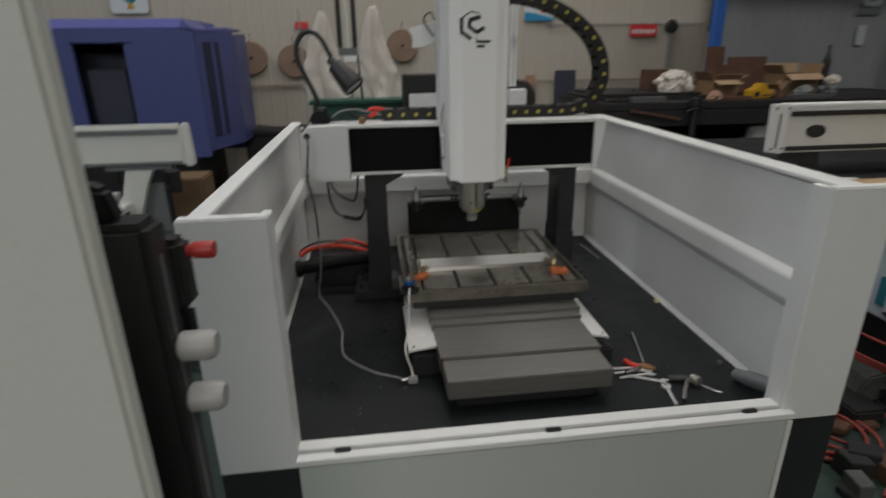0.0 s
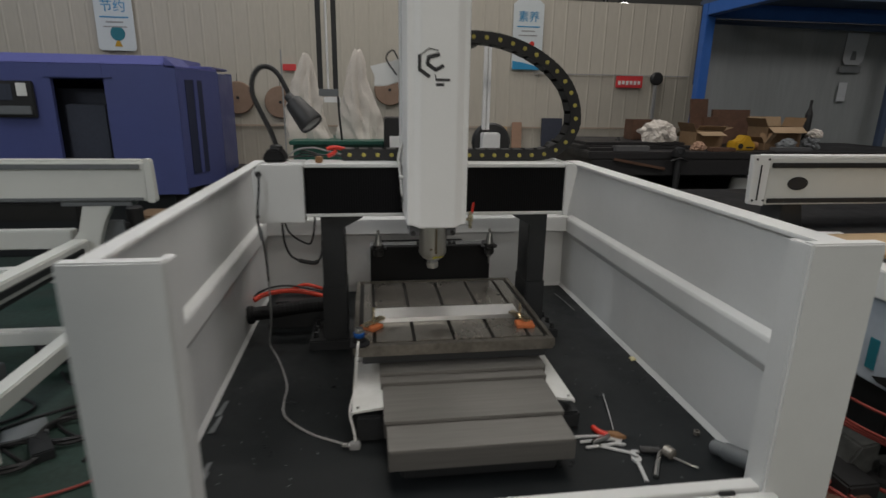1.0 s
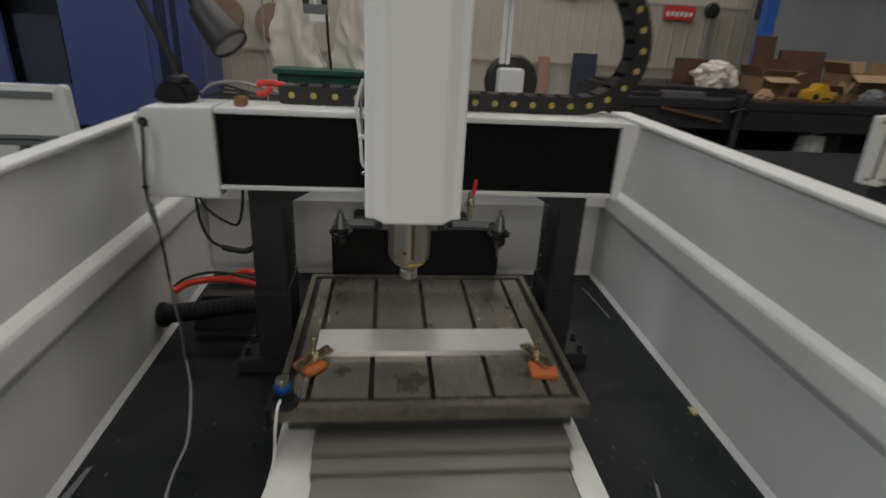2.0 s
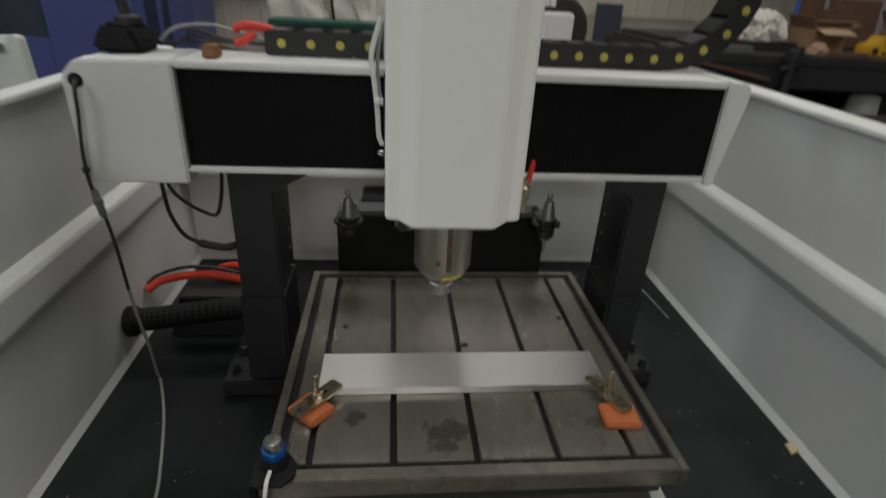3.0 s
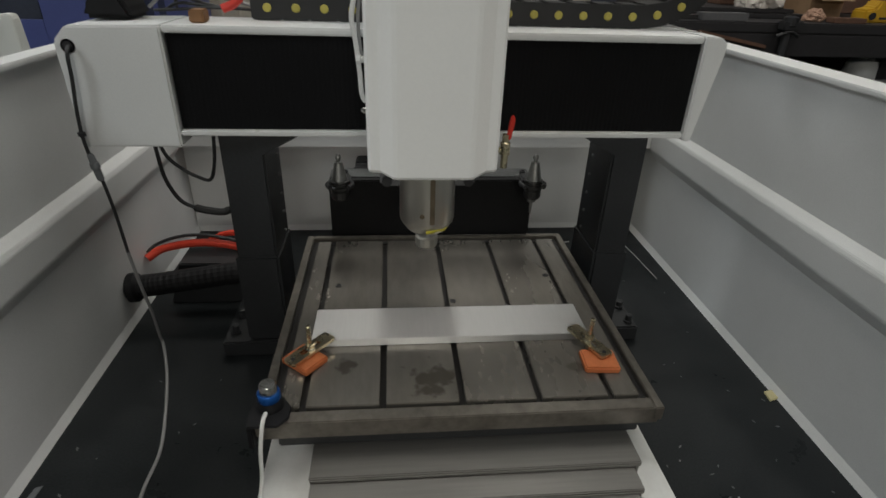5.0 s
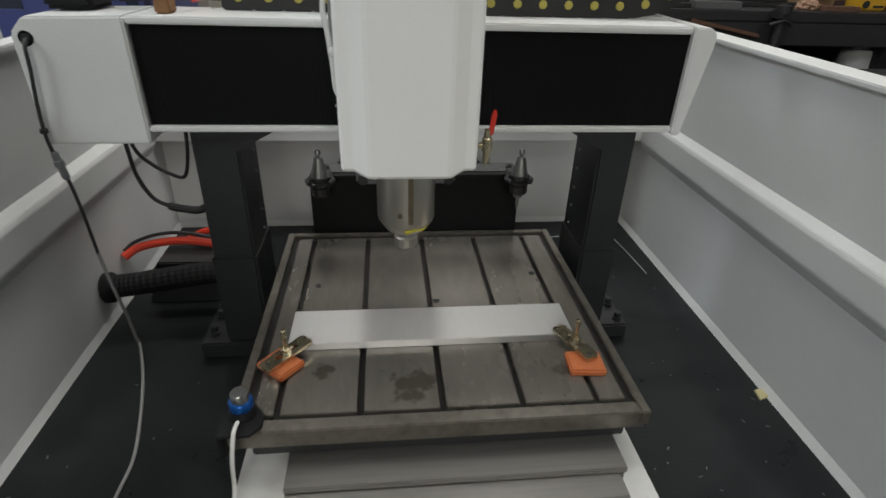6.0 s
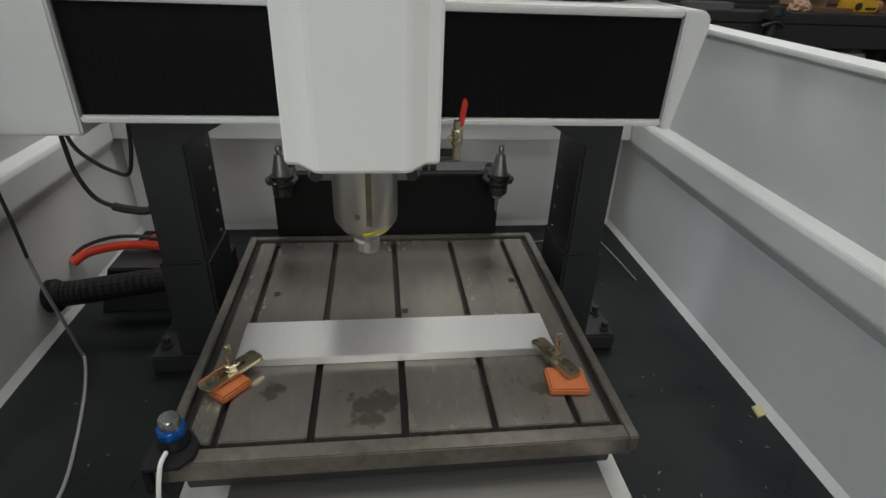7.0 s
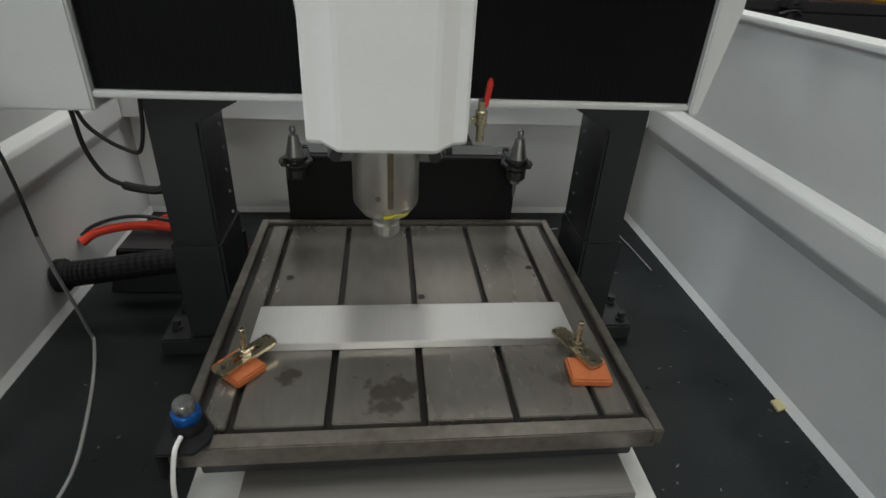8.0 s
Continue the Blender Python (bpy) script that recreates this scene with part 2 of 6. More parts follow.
LAMP_GLOW.node_tree.nodes["Principled BSDF"].inputs["Emission Color"].default_value = (1, 0.98, 0.94, 1)
LAMP_GLOW.node_tree.nodes["Principled BSDF"].inputs["Emission Strength"].default_value = 6.0


# ---------------------------------------------------------------- mesh helpers
def thing(name, label, category, at=(0, 0, 0), group="", kind=""):
    ob = new(name)
    ob.empty_display_size = 0.05
    ob.location = at
    return tagged(ob, label, category, group, kind)


def part(name, bm, mat, parent=None, label="", smooth=False):
    me = bpy.data.meshes.new(name)
    bmesh.ops.recalc_face_normals(bm, faces=bm.faces)
    bm.to_mesh(me)
    bm.free()
    me.materials.append(mat)
    if smooth:
        me.polygons.foreach_set("use_smooth", [True] * len(me.polygons))
        me.set_sharp_from_angle(angle=radians(38))
    ob = new(name, me)
    if parent is not None:
        ob.parent = parent
        o, up = Vector((0, 0, 0)), parent
        while up is not None:
            o += up.location
            up = up.parent
        me.transform(Matrix.Translation(-o))
    if label:
        ob["label"] = label
    return ob


def box(x0, x1, y0, y1, z0, z1, bevel=0.003, seg=2, bm=None):
    out = bm or bmesh.new()
    tmp = bmesh.new()
    bmesh.ops.create_cube(tmp, size=1)
    for v in tmp.verts:
        v.co = ((x0 + x1) / 2 + v.co.x * (x1 - x0), (y0 + y1) / 2 + v.co.y * (y1 - y0), (z0 + z1) / 2 + v.co.z * (z1 - z0))
    if bevel:
        bmesh.ops.bevel(tmp, geom=tmp.edges, offset=min(bevel, (x1 - x0) / 2.2, (y1 - y0) / 2.2, (z1 - z0) / 2.2), segments=seg, affect="EDGES", clamp_overlap=True)
    return merge(out, tmp)


def merge(out, tmp, m=None):
    me = bpy.data.meshes.new("scratch")
    tmp.to_mesh(me)
    tmp.free()
    if m is not None:
        me.transform(m)
    out.from_mesh(me)
    bpy.data.meshes.remove(me)
    return out


def prism(points, axis, a, b, bevel=0.0, bm=None):
    """A closed outline of two coordinates drawn along an axis from a to b."""
    out = bm or bmesh.new()
    tmp = bmesh.new()
    put = {"x": lambda p, s: (s, p[0], p[1]), "y": lambda p, s: (p[0], s, p[1]), "z": lambda p, s: (p[0], p[1], s)}[axis]
    lo = [tmp.verts.new(put(p, a)) for p in points]
    hi = [tmp.verts.new(put(p, b)) for p in points]
    k = len(points)
    tmp.faces.new(lo), tmp.faces.new(hi)
    for i in range(k):
        tmp.faces.new((lo[i], lo[(i + 1) % k], hi[(i + 1) % k], hi[i]))
    bmesh.ops.recalc_face_normals(tmp, faces=tmp.faces)
    if bevel:
        bmesh.ops.bevel(tmp, geom=tmp.edges, offset=bevel, segments=2, affect="EDGES", clamp_overlap=True)
    return merge(out, tmp)


def lathe(profile, at=(0, 0, 0), axis="z", seg=24, bm=None, turn=None):
    """A profile of (radius, height) turned round an axis."""
    out = bm or bmesh.new()
    tmp = bmesh.new()
    rings = []
    for r, h in profile:
        r = max(r, 1e-4)
        rings.append([tmp.verts.new((r * math.cos(2 * math.pi * i / seg), r * math.sin(2 * math.pi * i / seg), h)) for i in range(seg)])
    for a, b in zip(rings, rings[1:]):
        for i in range(seg):
            tmp.faces.new((a[i], a[(i + 1) % seg], b[(i + 1) % seg], b[i]))
    tmp.faces.new(rings[0]), tmp.faces.new(rings[-1])
    bmesh.ops.recalc_face_normals(tmp, faces=tmp.faces)
    m = {"z": Matrix(), "x": Matrix.Rotation(radians(90), 4, "Y"), "y": Matrix.Rotation(radians(-90), 4, "X")}[axis]
    if turn is not None:
        m = turn
    return merge(out, tmp, Matrix.Translation(at) @ m)


def smooth_path(points, steps=8):
    pts = [Vector(p) for p in points]
    pts = [2 * pts[0] - pts[1]] + pts + [2 * pts[-1] - pts[-2]]
    out = []
    for a, b, c, d in zip(pts, pts[1:], pts[2:], pts[3:]):
        for i in range(steps):
            t = i / steps
            out.append(0.5 * (2 * b + (c - a) * t + (2 * a - 5 * b + 4 * c - d) * t * t + (3 * b - a - 3 * c + d) * t ** 3))
    return out + [pts[-2]]


def tube(points, radius, sides=10, steps=8, bm=None, ends=True):
    """A round hose or wire through the points; radius may be a function of the way along (0..1)."""
    out = bm or bmesh.new()
    tmp = bmesh.new()
    path = smooth_path(points, steps)
    rings, side = [], None
    for i, p in enumerate(path):
        d = (path[min(i + 1, len(path) - 1)] - path[max(i - 1, 0)]).normalized()
        if side is None:
            side = d.orthogonal().normalized()
        side = (side - d * side.dot(d)).normalized()
        up = d.cross(side)
        r = radius(i / (len(path) - 1)) if callable(radius) else radius
        rings.append([tmp.verts.new(p + r * (math.cos(2 * math.pi * k / sides) * side + math.sin(2 * math.pi * k / sides) * up)) for k in range(sides)])
    for a, b in zip(rings, rings[1:]):
        for k in range(sides):
            tmp.faces.new((a[k], a[(k + 1) % sides], b[(k + 1) % sides], b[k]))
    if ends:
        tmp.faces.new(rings[0]), tmp.faces.new(rings[-1])
    bmesh.ops.recalc_face_normals(tmp, faces=tmp.faces)
    return merge(out, tmp)


# ---------------------------------------------------------------- the hall
ground = tagged(part("ground", box(-15, 15, -11, 13, -0.12, 0, 0), GREEN_FLOOR), "worn green painted workshop floor with grey stains", "floor", kind="structure")
for nm, b in (("wall_west", (-15.2, -15, -11, 13, 0, 7)), ("wall_east", (15, 15.2, -11, 13, 0, 7)), ("wall_south", (-15, 15, -11.2, -11, 0, 7)), ("wall_far", (-15, 15, 13, 13.2, 0, 7))):
    tagged(part(nm, box(*b, 0), HALL_WALL), "plain painted hall wall", "wall", kind="structure")
tagged(part("ceiling", box(-15, 15, -11, 13, 7, 7.2, 0), HALL_CEILING), "dark sheet metal hall ceiling", "ceiling", kind="structure")


def ribbed_wall(x0, x1, y, z0, z1, pitch=0.19):
    """Profiled sheet: flat pans with narrow raised ribs."""
    pts, x = [], x0
    while x < x1 - 1e-6:
        pts += [(x, y), (x + pitch * 0.80, y), (x + pitch * 0.87, y - 0.004), (x + pitch * 0.93, y - 0.004)]
        x += pitch
    pts += [(x1, y), (x1, y + 0.06), (x0, y + 0.06)]
    return prism(pts, "z", z0, z1)


tagged(part("wall_north", ribbed_wall(-8.0, 8.0, 7.8, 0, 2.96), WALL), "cream ribbed sheet metal partition wall", "wall", kind="structure")
tagged(part("trim", box(-8.0, 8.0, 7.755, 7.775, 1.27, 1.295, 0.003), PIPE), "thin pipe running along the partition wall", "trim", kind="structure")
tagged(part("trim", box(2.0, 4.3, 7.755, 7.775, 2.005, 2.02, 0.003), CABLE_GREY), "grey cable conduit on the partition wall", "trim", kind="structure")

for lx, lz in ((2.55, 3.12), (3.55, 3.10), (3.85, 3.16), (-0.9, 3.2)):
    t = thing("high_bay_lamp", "small bright hall lamp far behind the partition", "lamp", (lx, 9.2, lz), "far hall lamps")
    part("housing", lathe([(0.03, 0.16), (0.05, 0.06), (0.09, 0.05), (0.09, 0.03)], (lx, 9.2, lz), seg=14), BLACK_CAST, t)
    part("diffuser", lathe([(0.085, 0.03), (0.085, -0.02), (0.05, -0.04)], (lx, 9.2, lz), seg=14), LAMP_GLOW, t)
    part("rod", lathe([(0.006, 0.15), (0.006, 7.0 - lz)], (lx, 9.2, lz), seg=6), BLACK_CAST, t)


# ---------------------------------------------------------------- the router's enclosure
enc = thing("machine_enclosure", "white powder-coated steel enclosure with a dark grey tray", "machine enclosure", (0, 2.1, 0))
tray = part("tray_floor", box(-0.83, 0.835, 1.21, 3.07, 0.55, 0.6, 0.002), TRAY, enc, "dark grey painted tray floor with dust")
XL, XR, YF, YB, ZT = -0.83, 0.835, 1.197, 3.07, 1.330


def side_wall(name, inner, outer, sgn):
    w = part(name, box(min(inner, outer), max(inner, outer), YF + 0.036, YB + 0.03, 0.55, ZT - 0.013, 0.002), WHITE, enc)
    part("top_flange", box(min(inner - sgn * 0.016, outer), max(inner - sgn * 0.016, outer), YF + 0.036, YB + 0.03, ZT - 0.0128, ZT, 0.0025), WHITE, w)
    part("rib", prism([(inner, 0.912), (inner - sgn * 0.022, 0.946), (inner - sgn * 0.024, 0.953), (inner - sgn * 0.024, 1.017), (inner - sgn * 0.020, 1.027), (inner, 1.045)], "y", YF + 0.075, YB - 0.09, 0.0015), WHITE, w)
    part("base_fillet", prism([(inner + sgn * 0.002, 0.6005), (inner - sgn * 0.010, 0.6005), (inner + sgn * 0.002, 0.626)], "y", YF + 0.04, YB), WHITE, w)
    part("wall_stiffener", box(min(inner, inner - sgn * 0.012), max(inner, inner - sgn * 0.012), YF + 0.037, YF + 0.08, 0.602, ZT - 0.014, 0.003), WHITE, w)
    return w


side_wall("wall_left", XL, -0.866, -1)
side_wall("wall_right", XR, 0.902, 1)
rear = part("wall_rear", box(XL + 0.001, XR - 0.001, YB, YB + 0.03, 0.55, 1.30, 0.002), WHITE, enc)
part("rib", box(XL + 0.002, XR - 0.002, YB - 0.085, YB - 0.001, 0.948, 1.03, 0.004), WHITE, rear)
part("base_fillet", prism([(YB - 0.008, 0.6005), (YB, 0.6005), (YB, 0.62)], "x", XL, XR), WHITE, rear)
for nm, x0, x1, zt, lip in (("front_post", -0.866, -0.668, 1.345, -0.668), ("front_post", 0.712, 0.902, 1.351, 0.712)):
    s = -1 if lip < 0 else 1
    po = part(nm, box(x0, x1, YF, YF + 0.034, 0.65, zt, 0.004), WHITE, enc)
    part("inner_lip", box(min(lip - s * 0.0008, lip + s * 0.022), max(lip - s * 0.0008, lip + s * 0.022), YF + 0.012, YF + 0.074, 0.602, zt - 0.0045, 0.002), WHITE, po)
sill = part("front_sill", box(-0.667, 0.735, 1.212, 1.250, 0.55, 0.697, 0.0018), WHITE, enc)
door = part("front_door", box(-0.664, 0.736, 1.178, 1.192, 0.12, 0.672, 0.003), DOOR, enc, "pale green-white sheet metal front door")
part("door_flange", box(-0.668, 0.742, 1.174, 1.203, 0.673, 0.691, 0.0018), WHITE, door)
part("door_edge", box(0.717, 0.735, 1.172, 1.1775, 0.12, 0.67, 0.003), WHITE, door)
for hx in (-0.55, 0.026, 0.614):
    part("hinge", box(hx - 0.022, hx + 0.022, 1.1955, 1.2075, 0.685, 0.70, 0.003), RUBBER, enc, "small black hinge")
for x0, x1 in ((-0.862, -0.69), (0.742, 0.9)):
    for y0 in (1.211, 2.9):
        part("support_leg", box(x0, x1, y0, y0 + 0.16, 0.0, 0.549, 0.006), BLACK_CAST, enc, "black steel support leg")
for x0, x1 in ((-0.866, -0.669), (0.743, 0.902)):
    part("leg_plate", box(x0, x1, 1.1985, 1.2105, 0.10, 0.649, 0.003), BLACK_CAST, enc, "black steel leg plate")
part("base_beam", box(-0.69, 0.742, 2.9, 3.06, 0.35, 0.549, 0.006), BLACK_CAST, enc)


# ---------------------------------------------------------------- gantry
gantry = thing("gantry", "fixed gantry with black bellows, white end plates and black columns", "gantry", (0, 2.4, 0.6))
beam = part("crossbeam", box(-0.72, 0.56, 2.325, 2.47, 1.195, 1.385, 0.004), BLACK_CAST, gantry)


def pleats(x0, x1, y, z0, z1, n):
    pts = []
    for i in range(n):
        xa = x0 + (x1 - x0) * i / n
        xb = x0 + (x1 - x0) * (i + 0.5) / n
        pts += [(xa, y), (xb, y + 0.0008)]
    pts += [(x1, y), (x1, y + 0.02), (x0, y + 0.02)]
    return prism(pts, "z", z0, z1)


part("bellows", pleats(-0.524, 0.5265, 2.3, 1.2075, 1.3895, 110), BLACK_PANEL, gantry, "black pleated bellows")
part("top_rail", box(-0.5265, 0.5265, 2.29, 2.455, 1.390, 1.404, 0.003), WHITE, gantry, "white top rail")
part("bottom_rail", box(-0.527, 0.527, 2.29, 2.33, 1.195, 1.207, 0.003), WHITE, gantry, "white bottom rail")
ep = part("end_plate", prism([(-0.527, 1.173), (-0.717, 1.173), (-0.719, 1.372), (-0.692, 1.400), (-0.527, 1.404)], "y", 2.286, 2.46, 0.004), WHITE, gantry, "white end plate with a cable hole")
part("cable_hole", lathe([(0.013, 0.0), (0.013, 0.004), (0.009, 0.004), (0.009, -0.001)], (-0.694, 2.286, 1.364), axis="y", seg=20), RUBBER, ep, "black cable grommet")
part("end_plate", prism([(0.5272, 1.19), (0.5272, 1.404), (0.56, 1.404), (0.575, 1.392), (0.575, 1.372), (0.545, 1.19)], "y", 2.286, 2.54, 0.003), WHITE, gantry)
for s, x0, x1 in ((-1, -0.474, -0.381), (1, 0.401, 0.480)):
    col = part("column", box(x0, x1, 2.342, 2.50, 0.655, 1.194, 0.005), BLACK_CAST, gantry, "black cast column")
    xi = x1 if s < 0 else x0
    part("gusset", prism([(xi + s * 0.02, 1.1945), (xi - s * 0.082, 1.1945), (xi - s * 0.078, 1.184), (xi - s * 0.001, 1.142), (xi + s * 0.02, 1.142)], "y", 2.328, 2.3415, 0.002), BLACK_CAST, col)
    fx0, fx1 = (-0.543, -0.335) if s < 0 else (0.345, 0.568)
    part("foot", box(fx0, fx1, 2.325 if s < 0 else 2.345, 2.56, 0.6, 0.645, 0.005), BLACK_CAST, col)
    part("foot_block", box(x0 - 0.004, x1 + 0.004, 2.334, 2.504, 0.6455, 0.889, 0.006), BLACK_CAST, col)
    bx = -0.518 if s < 0 else 0.546
    for by in (2.37, 2.44, 2.51):
        part("foot_bolt", lathe([(0.012, 0.645), (0.012, 0.652), (0.009, 0.653), (0.009, 0.668), (0.006, 0.669)], (bx, by, 0), seg=12), BLACK_CAST, col)
    for k in range(6):
        part("column_bolt", lathe([(0.004, 0), (0.004, 0.003), (0.003, 0.004)], (xi, 2.46, 0.9 + 0.05 * k), axis="x", seg=10, turn=Matrix.Rotation(radians(90 if s < 0 else -90), 4, "Y")), FIN, col)


# ---------------------------------------------------------------- spindle head
head = thing("spindle_head", "white moulded spindle cover with steel spindle below", "spindle head", (-0.033, 2.15, 1.2))


def head_section(z, grow=0.0):
    c = -0.038
    half = [(0.0, 1.998), (0.058, 1.998), (0.065, 2.000), (0.086, 2.013), (0.101, 2.015), (0.1055, 2.020), (0.1065, 2.030), (0.1065, 2.28)]
    right = [(c + x, y) for x, y in half]
    left = [(c - x, y) for x, y in half[:0:-1]]
    return left + right


bm = bmesh.new()
rings = []
for z in [1.211, 1.216] + [1.25 + 0.085 * i for i in range(10)] + [2.10]:
    pull = 0.004 if z < 1.214 else 0
    rings.append([bm.verts.new((x * (1 - pull * 2) + (-0.038) * pull * 2, y + pull * (1 if y < 2.1 else 0), z + (0.007 if (z < 1.22 and y > 2.005) else 0))) for x, y in head_section(z)])
for a, b in zip(rings, rings[1:]):
    for i in range(len(a)):
        bm.faces.new((a[i], a[(i + 1) % len(a)], b[(i + 1) % len(a)], b[i]))
bm.faces.new(rings[-1])
bm.faces.new(rings[0])
part("cover", bm, WHITE_HEAD, head, "white moulded cover")
part("carriage", box(-0.15, 0.075, 2.2805, 2.298, 1.225, 1.40, 0.003), BLACK_CAST, head)
part("carriage_plate", box(-0.15, 0.075, 2.2805, 2.40, 1.412, 2.02, 0.004), WHITE, head)
SX, SY = -0.040, 2.125
collar = part("clamp_collar", box(SX - 0.088, SX + 0.088, SY - 0.005, SY + 0.13, 1.152, 1.2205, 0.006), FIN, head, "grey cast spindle clamp")
for s in (-1, 1):
    part("clamp_knob", lathe([(0.009, 0), (0.009, 0.012), (0.006, 0.014)], (SX + s * 0.075, SY - 0.018, 1.166), axis="y", seg=14), RUBBER, collar)
part("spindle_body", lathe([(0.052, 1.20), (0.052, 1.092), (0.050, 1.086), (0.038, 1.069), (0.030, 1.065)], (SX, SY, 0), seg=40), SPINDLE, head, "turned steel spindle", smooth=True)
part("spindle_nose", lathe([(0.026, 1.068), (0.026, 1.060), (0.018, 1.058), (0.018, 1.050)], (SX, SY, 0), seg=28), CHROME, head, smooth=True)
part("collet_nut", lathe([(0.018, 1.052), (0.022, 1.048), (0.022, 1.032), (0.019, 1.028), (0.009, 1.027)], (SX, SY, 0), seg=14), SPINDLE, head, "steel collet nut")
part("yellow_mark", tube([(SX + (0.0475 - 0.001 * i) * math.cos(a), SY + (0.0475 - 0.001 * i) * math.sin(a), 1.079 + 0.002 * math.sin(9 * a)) for i, a in enumerate(radians(-95 + 13 * k) for k in range(7))], 0.0030, 6, 3), MARK_YELLOW, head, "yellow paint mark")
part("spindle_groove", box(SX + 0.001, SX + 0.011, SY - 0.0528, SY - 0.0505, 1.095, 1.19, 0.001), RUSTY_STEEL, head, "brown stained groove")
part("spindle_screw", lathe([(0.0045, 0), (0.0045, 0.003), (0.003, 0.004)], (SX - 0.012, SY - 0.0525, 1.112), axis="y", seg=12), RUSTY_STEEL, head)
# logo: an angular open ring and two short text bars
bm = bmesh.new()
LX, LZ, LR = -0.066, 1.767, 0.044
for a0, a1, r, w in ((150, 210, LR, 0.011), (210, 262, LR, 0.012), (98, 150, LR, 0.003), (60, 98, LR, 0.003)):
    p0 = Vector((LX + r * math.cos(radians(a0)), LZ + r * math.sin(radians(a0))))
    p1 = Vector((LX + r * math.cos(radians(a1)), LZ + r * math.sin(radians(a1))))
    d = (p1 - p0).normalized()
    nn = Vector((-d.y, d.x)) * w / 2
    prism([tuple(p0 - nn - d * 0.002), tuple(p1 - nn + d * 0.002), tuple(p1 + nn + d * 0.002), tuple(p0 + nn - d * 0.002)], "y", 1.9955, 1.9985, bm=bm)
for a, b, w in (((-0.070, 1.785), (-0.040, 1.793), 0.013), ((-0.074, 1.787), (-0.078, 1.762), 0.012), ((-0.078, 1.762), (-0.050, 1.744), 0.012), ((-0.050, 1.744), (-0.026, 1.758), 0.012), ((-0.052, 1.728), (-0.050, 1.712), 0.003)):
    p0, p1 = Vector(a), Vector(b)
    d = (p1 - p0).normalized()
    nn = Vector((-d.y, d.x)) * w / 2
    prism([tuple(p0 - nn - d * 0.002), tuple(p1 - nn + d * 0.002), tuple(p1 + nn + d * 0.002), tuple(p0 + nn - d * 0.002)], "y", 1.9957, 1.9986, bm=bm)
part("logo", bm, INK, head, "dark angular company mark")
bm = box(-0.050, -0.002, 1.9958, 1.9985, 1.709, 1.718, 0.001)
box(-0.050, -0.022, 1.9958, 1.9985, 1.694, 1.703, 0.001, bm=bm)
part("logo_lettering", bm, INK, head, "dark lettering bars under the mark")
# air line on the cover's flank, and the valve with a red lever
part("air_tube", tube([(-0.152, 2.15, 1.50), (-0.163, 2.15, 1.465), (-0.168, 2.15, 1.435), (-0.163, 2.15, 1.40), (-0.158, 2.15, 1.35), (-0.156, 2.15, 1.315), (-0.150, 2.15, 1.300)], 0.0042, 8), TUBE_WHITE, head, "thin white air tube")
part("air_tube", tube([(-0.150, 2.16, 1.49), (-0.158, 2.16, 1.44), (-0.156, 2.16, 1.39), (-0.152, 2.16, 1.375)], 0.003, 8), CABLE_GREY, head)
part("fitting", lathe([(0.006, 0), (0.006, 0.006), (0.009, 0.007), (0.008, 0.014), (0.004, 0.015)], (-0.149, 2.15, 1.372), turn=Matrix.Rotation(radians(-90), 4, "Y"), seg=12), TUBE_WHITE, head)
part("fitting", lathe([(0.005, 0), (0.005, 0.006), (0.003, 0.01)], (-0.1485, 2.15, 1.285), turn=Matrix.Rotation(radians(-90), 4, "Y"), seg=10), CHROME, head)
valve = part("valve_body", lathe([(0.007, 1.165), (0.007, 1.19), (0.010, 1.192), (0.010, 1.215), (0.007, 1.217), (0.007, 1.232)], (0.115, 2.19, 0), seg=14), BRASS, head, "brass valve")
part("valve_arm", box(0.098, 0.118, 2.185, 2.195, 1.196, 1.206, 0.002), BRASS, valve)
part("lever", prism([(0.116, 1.222), (0.124, 1.222), (0.130, 1.262), (0.126, 1.270), (0.121, 1.262)], "y", 2.184, 2.196, 0.002), RED, valve, "red lever")


# ---------------------------------------------------------------- bed, way covers and table
bed = thing("machine_bed", "black cast bed under steel way covers", "machine bed", (0.02, 2.1, 0.6))
part("casting", box(-0.30, 0.335, 1.66, 2.9, 0.6, 0.685, 0.01), BLACK_CAST, bed)
part("front_block", box(0.30, 0.405, 1.655, 1.72, 0.6, 0.66, 0.008), BLACK_CAST, bed)
part("front_block", box(-0.33, -0.25, 1.655, 1.72, 0.6, 0.69, 0.008), BLACK_CAST, bed)
for x0, x1, s in ((-0.343, -0.243, -1), (0.318, 0.386, 1)):
    xo, xi = (x0, x1) if s < 0 else (x1, x0)
    gp = part("guard_sheet", prism([(xo, 0.69), (xo, 0.702), (xi, 0.716), (xi, 0.706), (xo - s * 0.004, 0.696), (xo - s * 0.004, 0.69)], "y", 1.665, 2.35, 0.001), WHITE_SHEET, bed, "white bent guard sheet")
    for by in (1.682, 2.0, 2.3):
        part("guard_screw", lathe([(0.005, 0.0), (0.005, 0.004), (0.003, 0.005)], (xo - s * 0.018, by, 0.7055), seg=10), CHROME, gp)
cover = thing("way_cover", "brushed steel telescopic way cover in four plates", "way cover", (0.03, 1.7, 0.6))
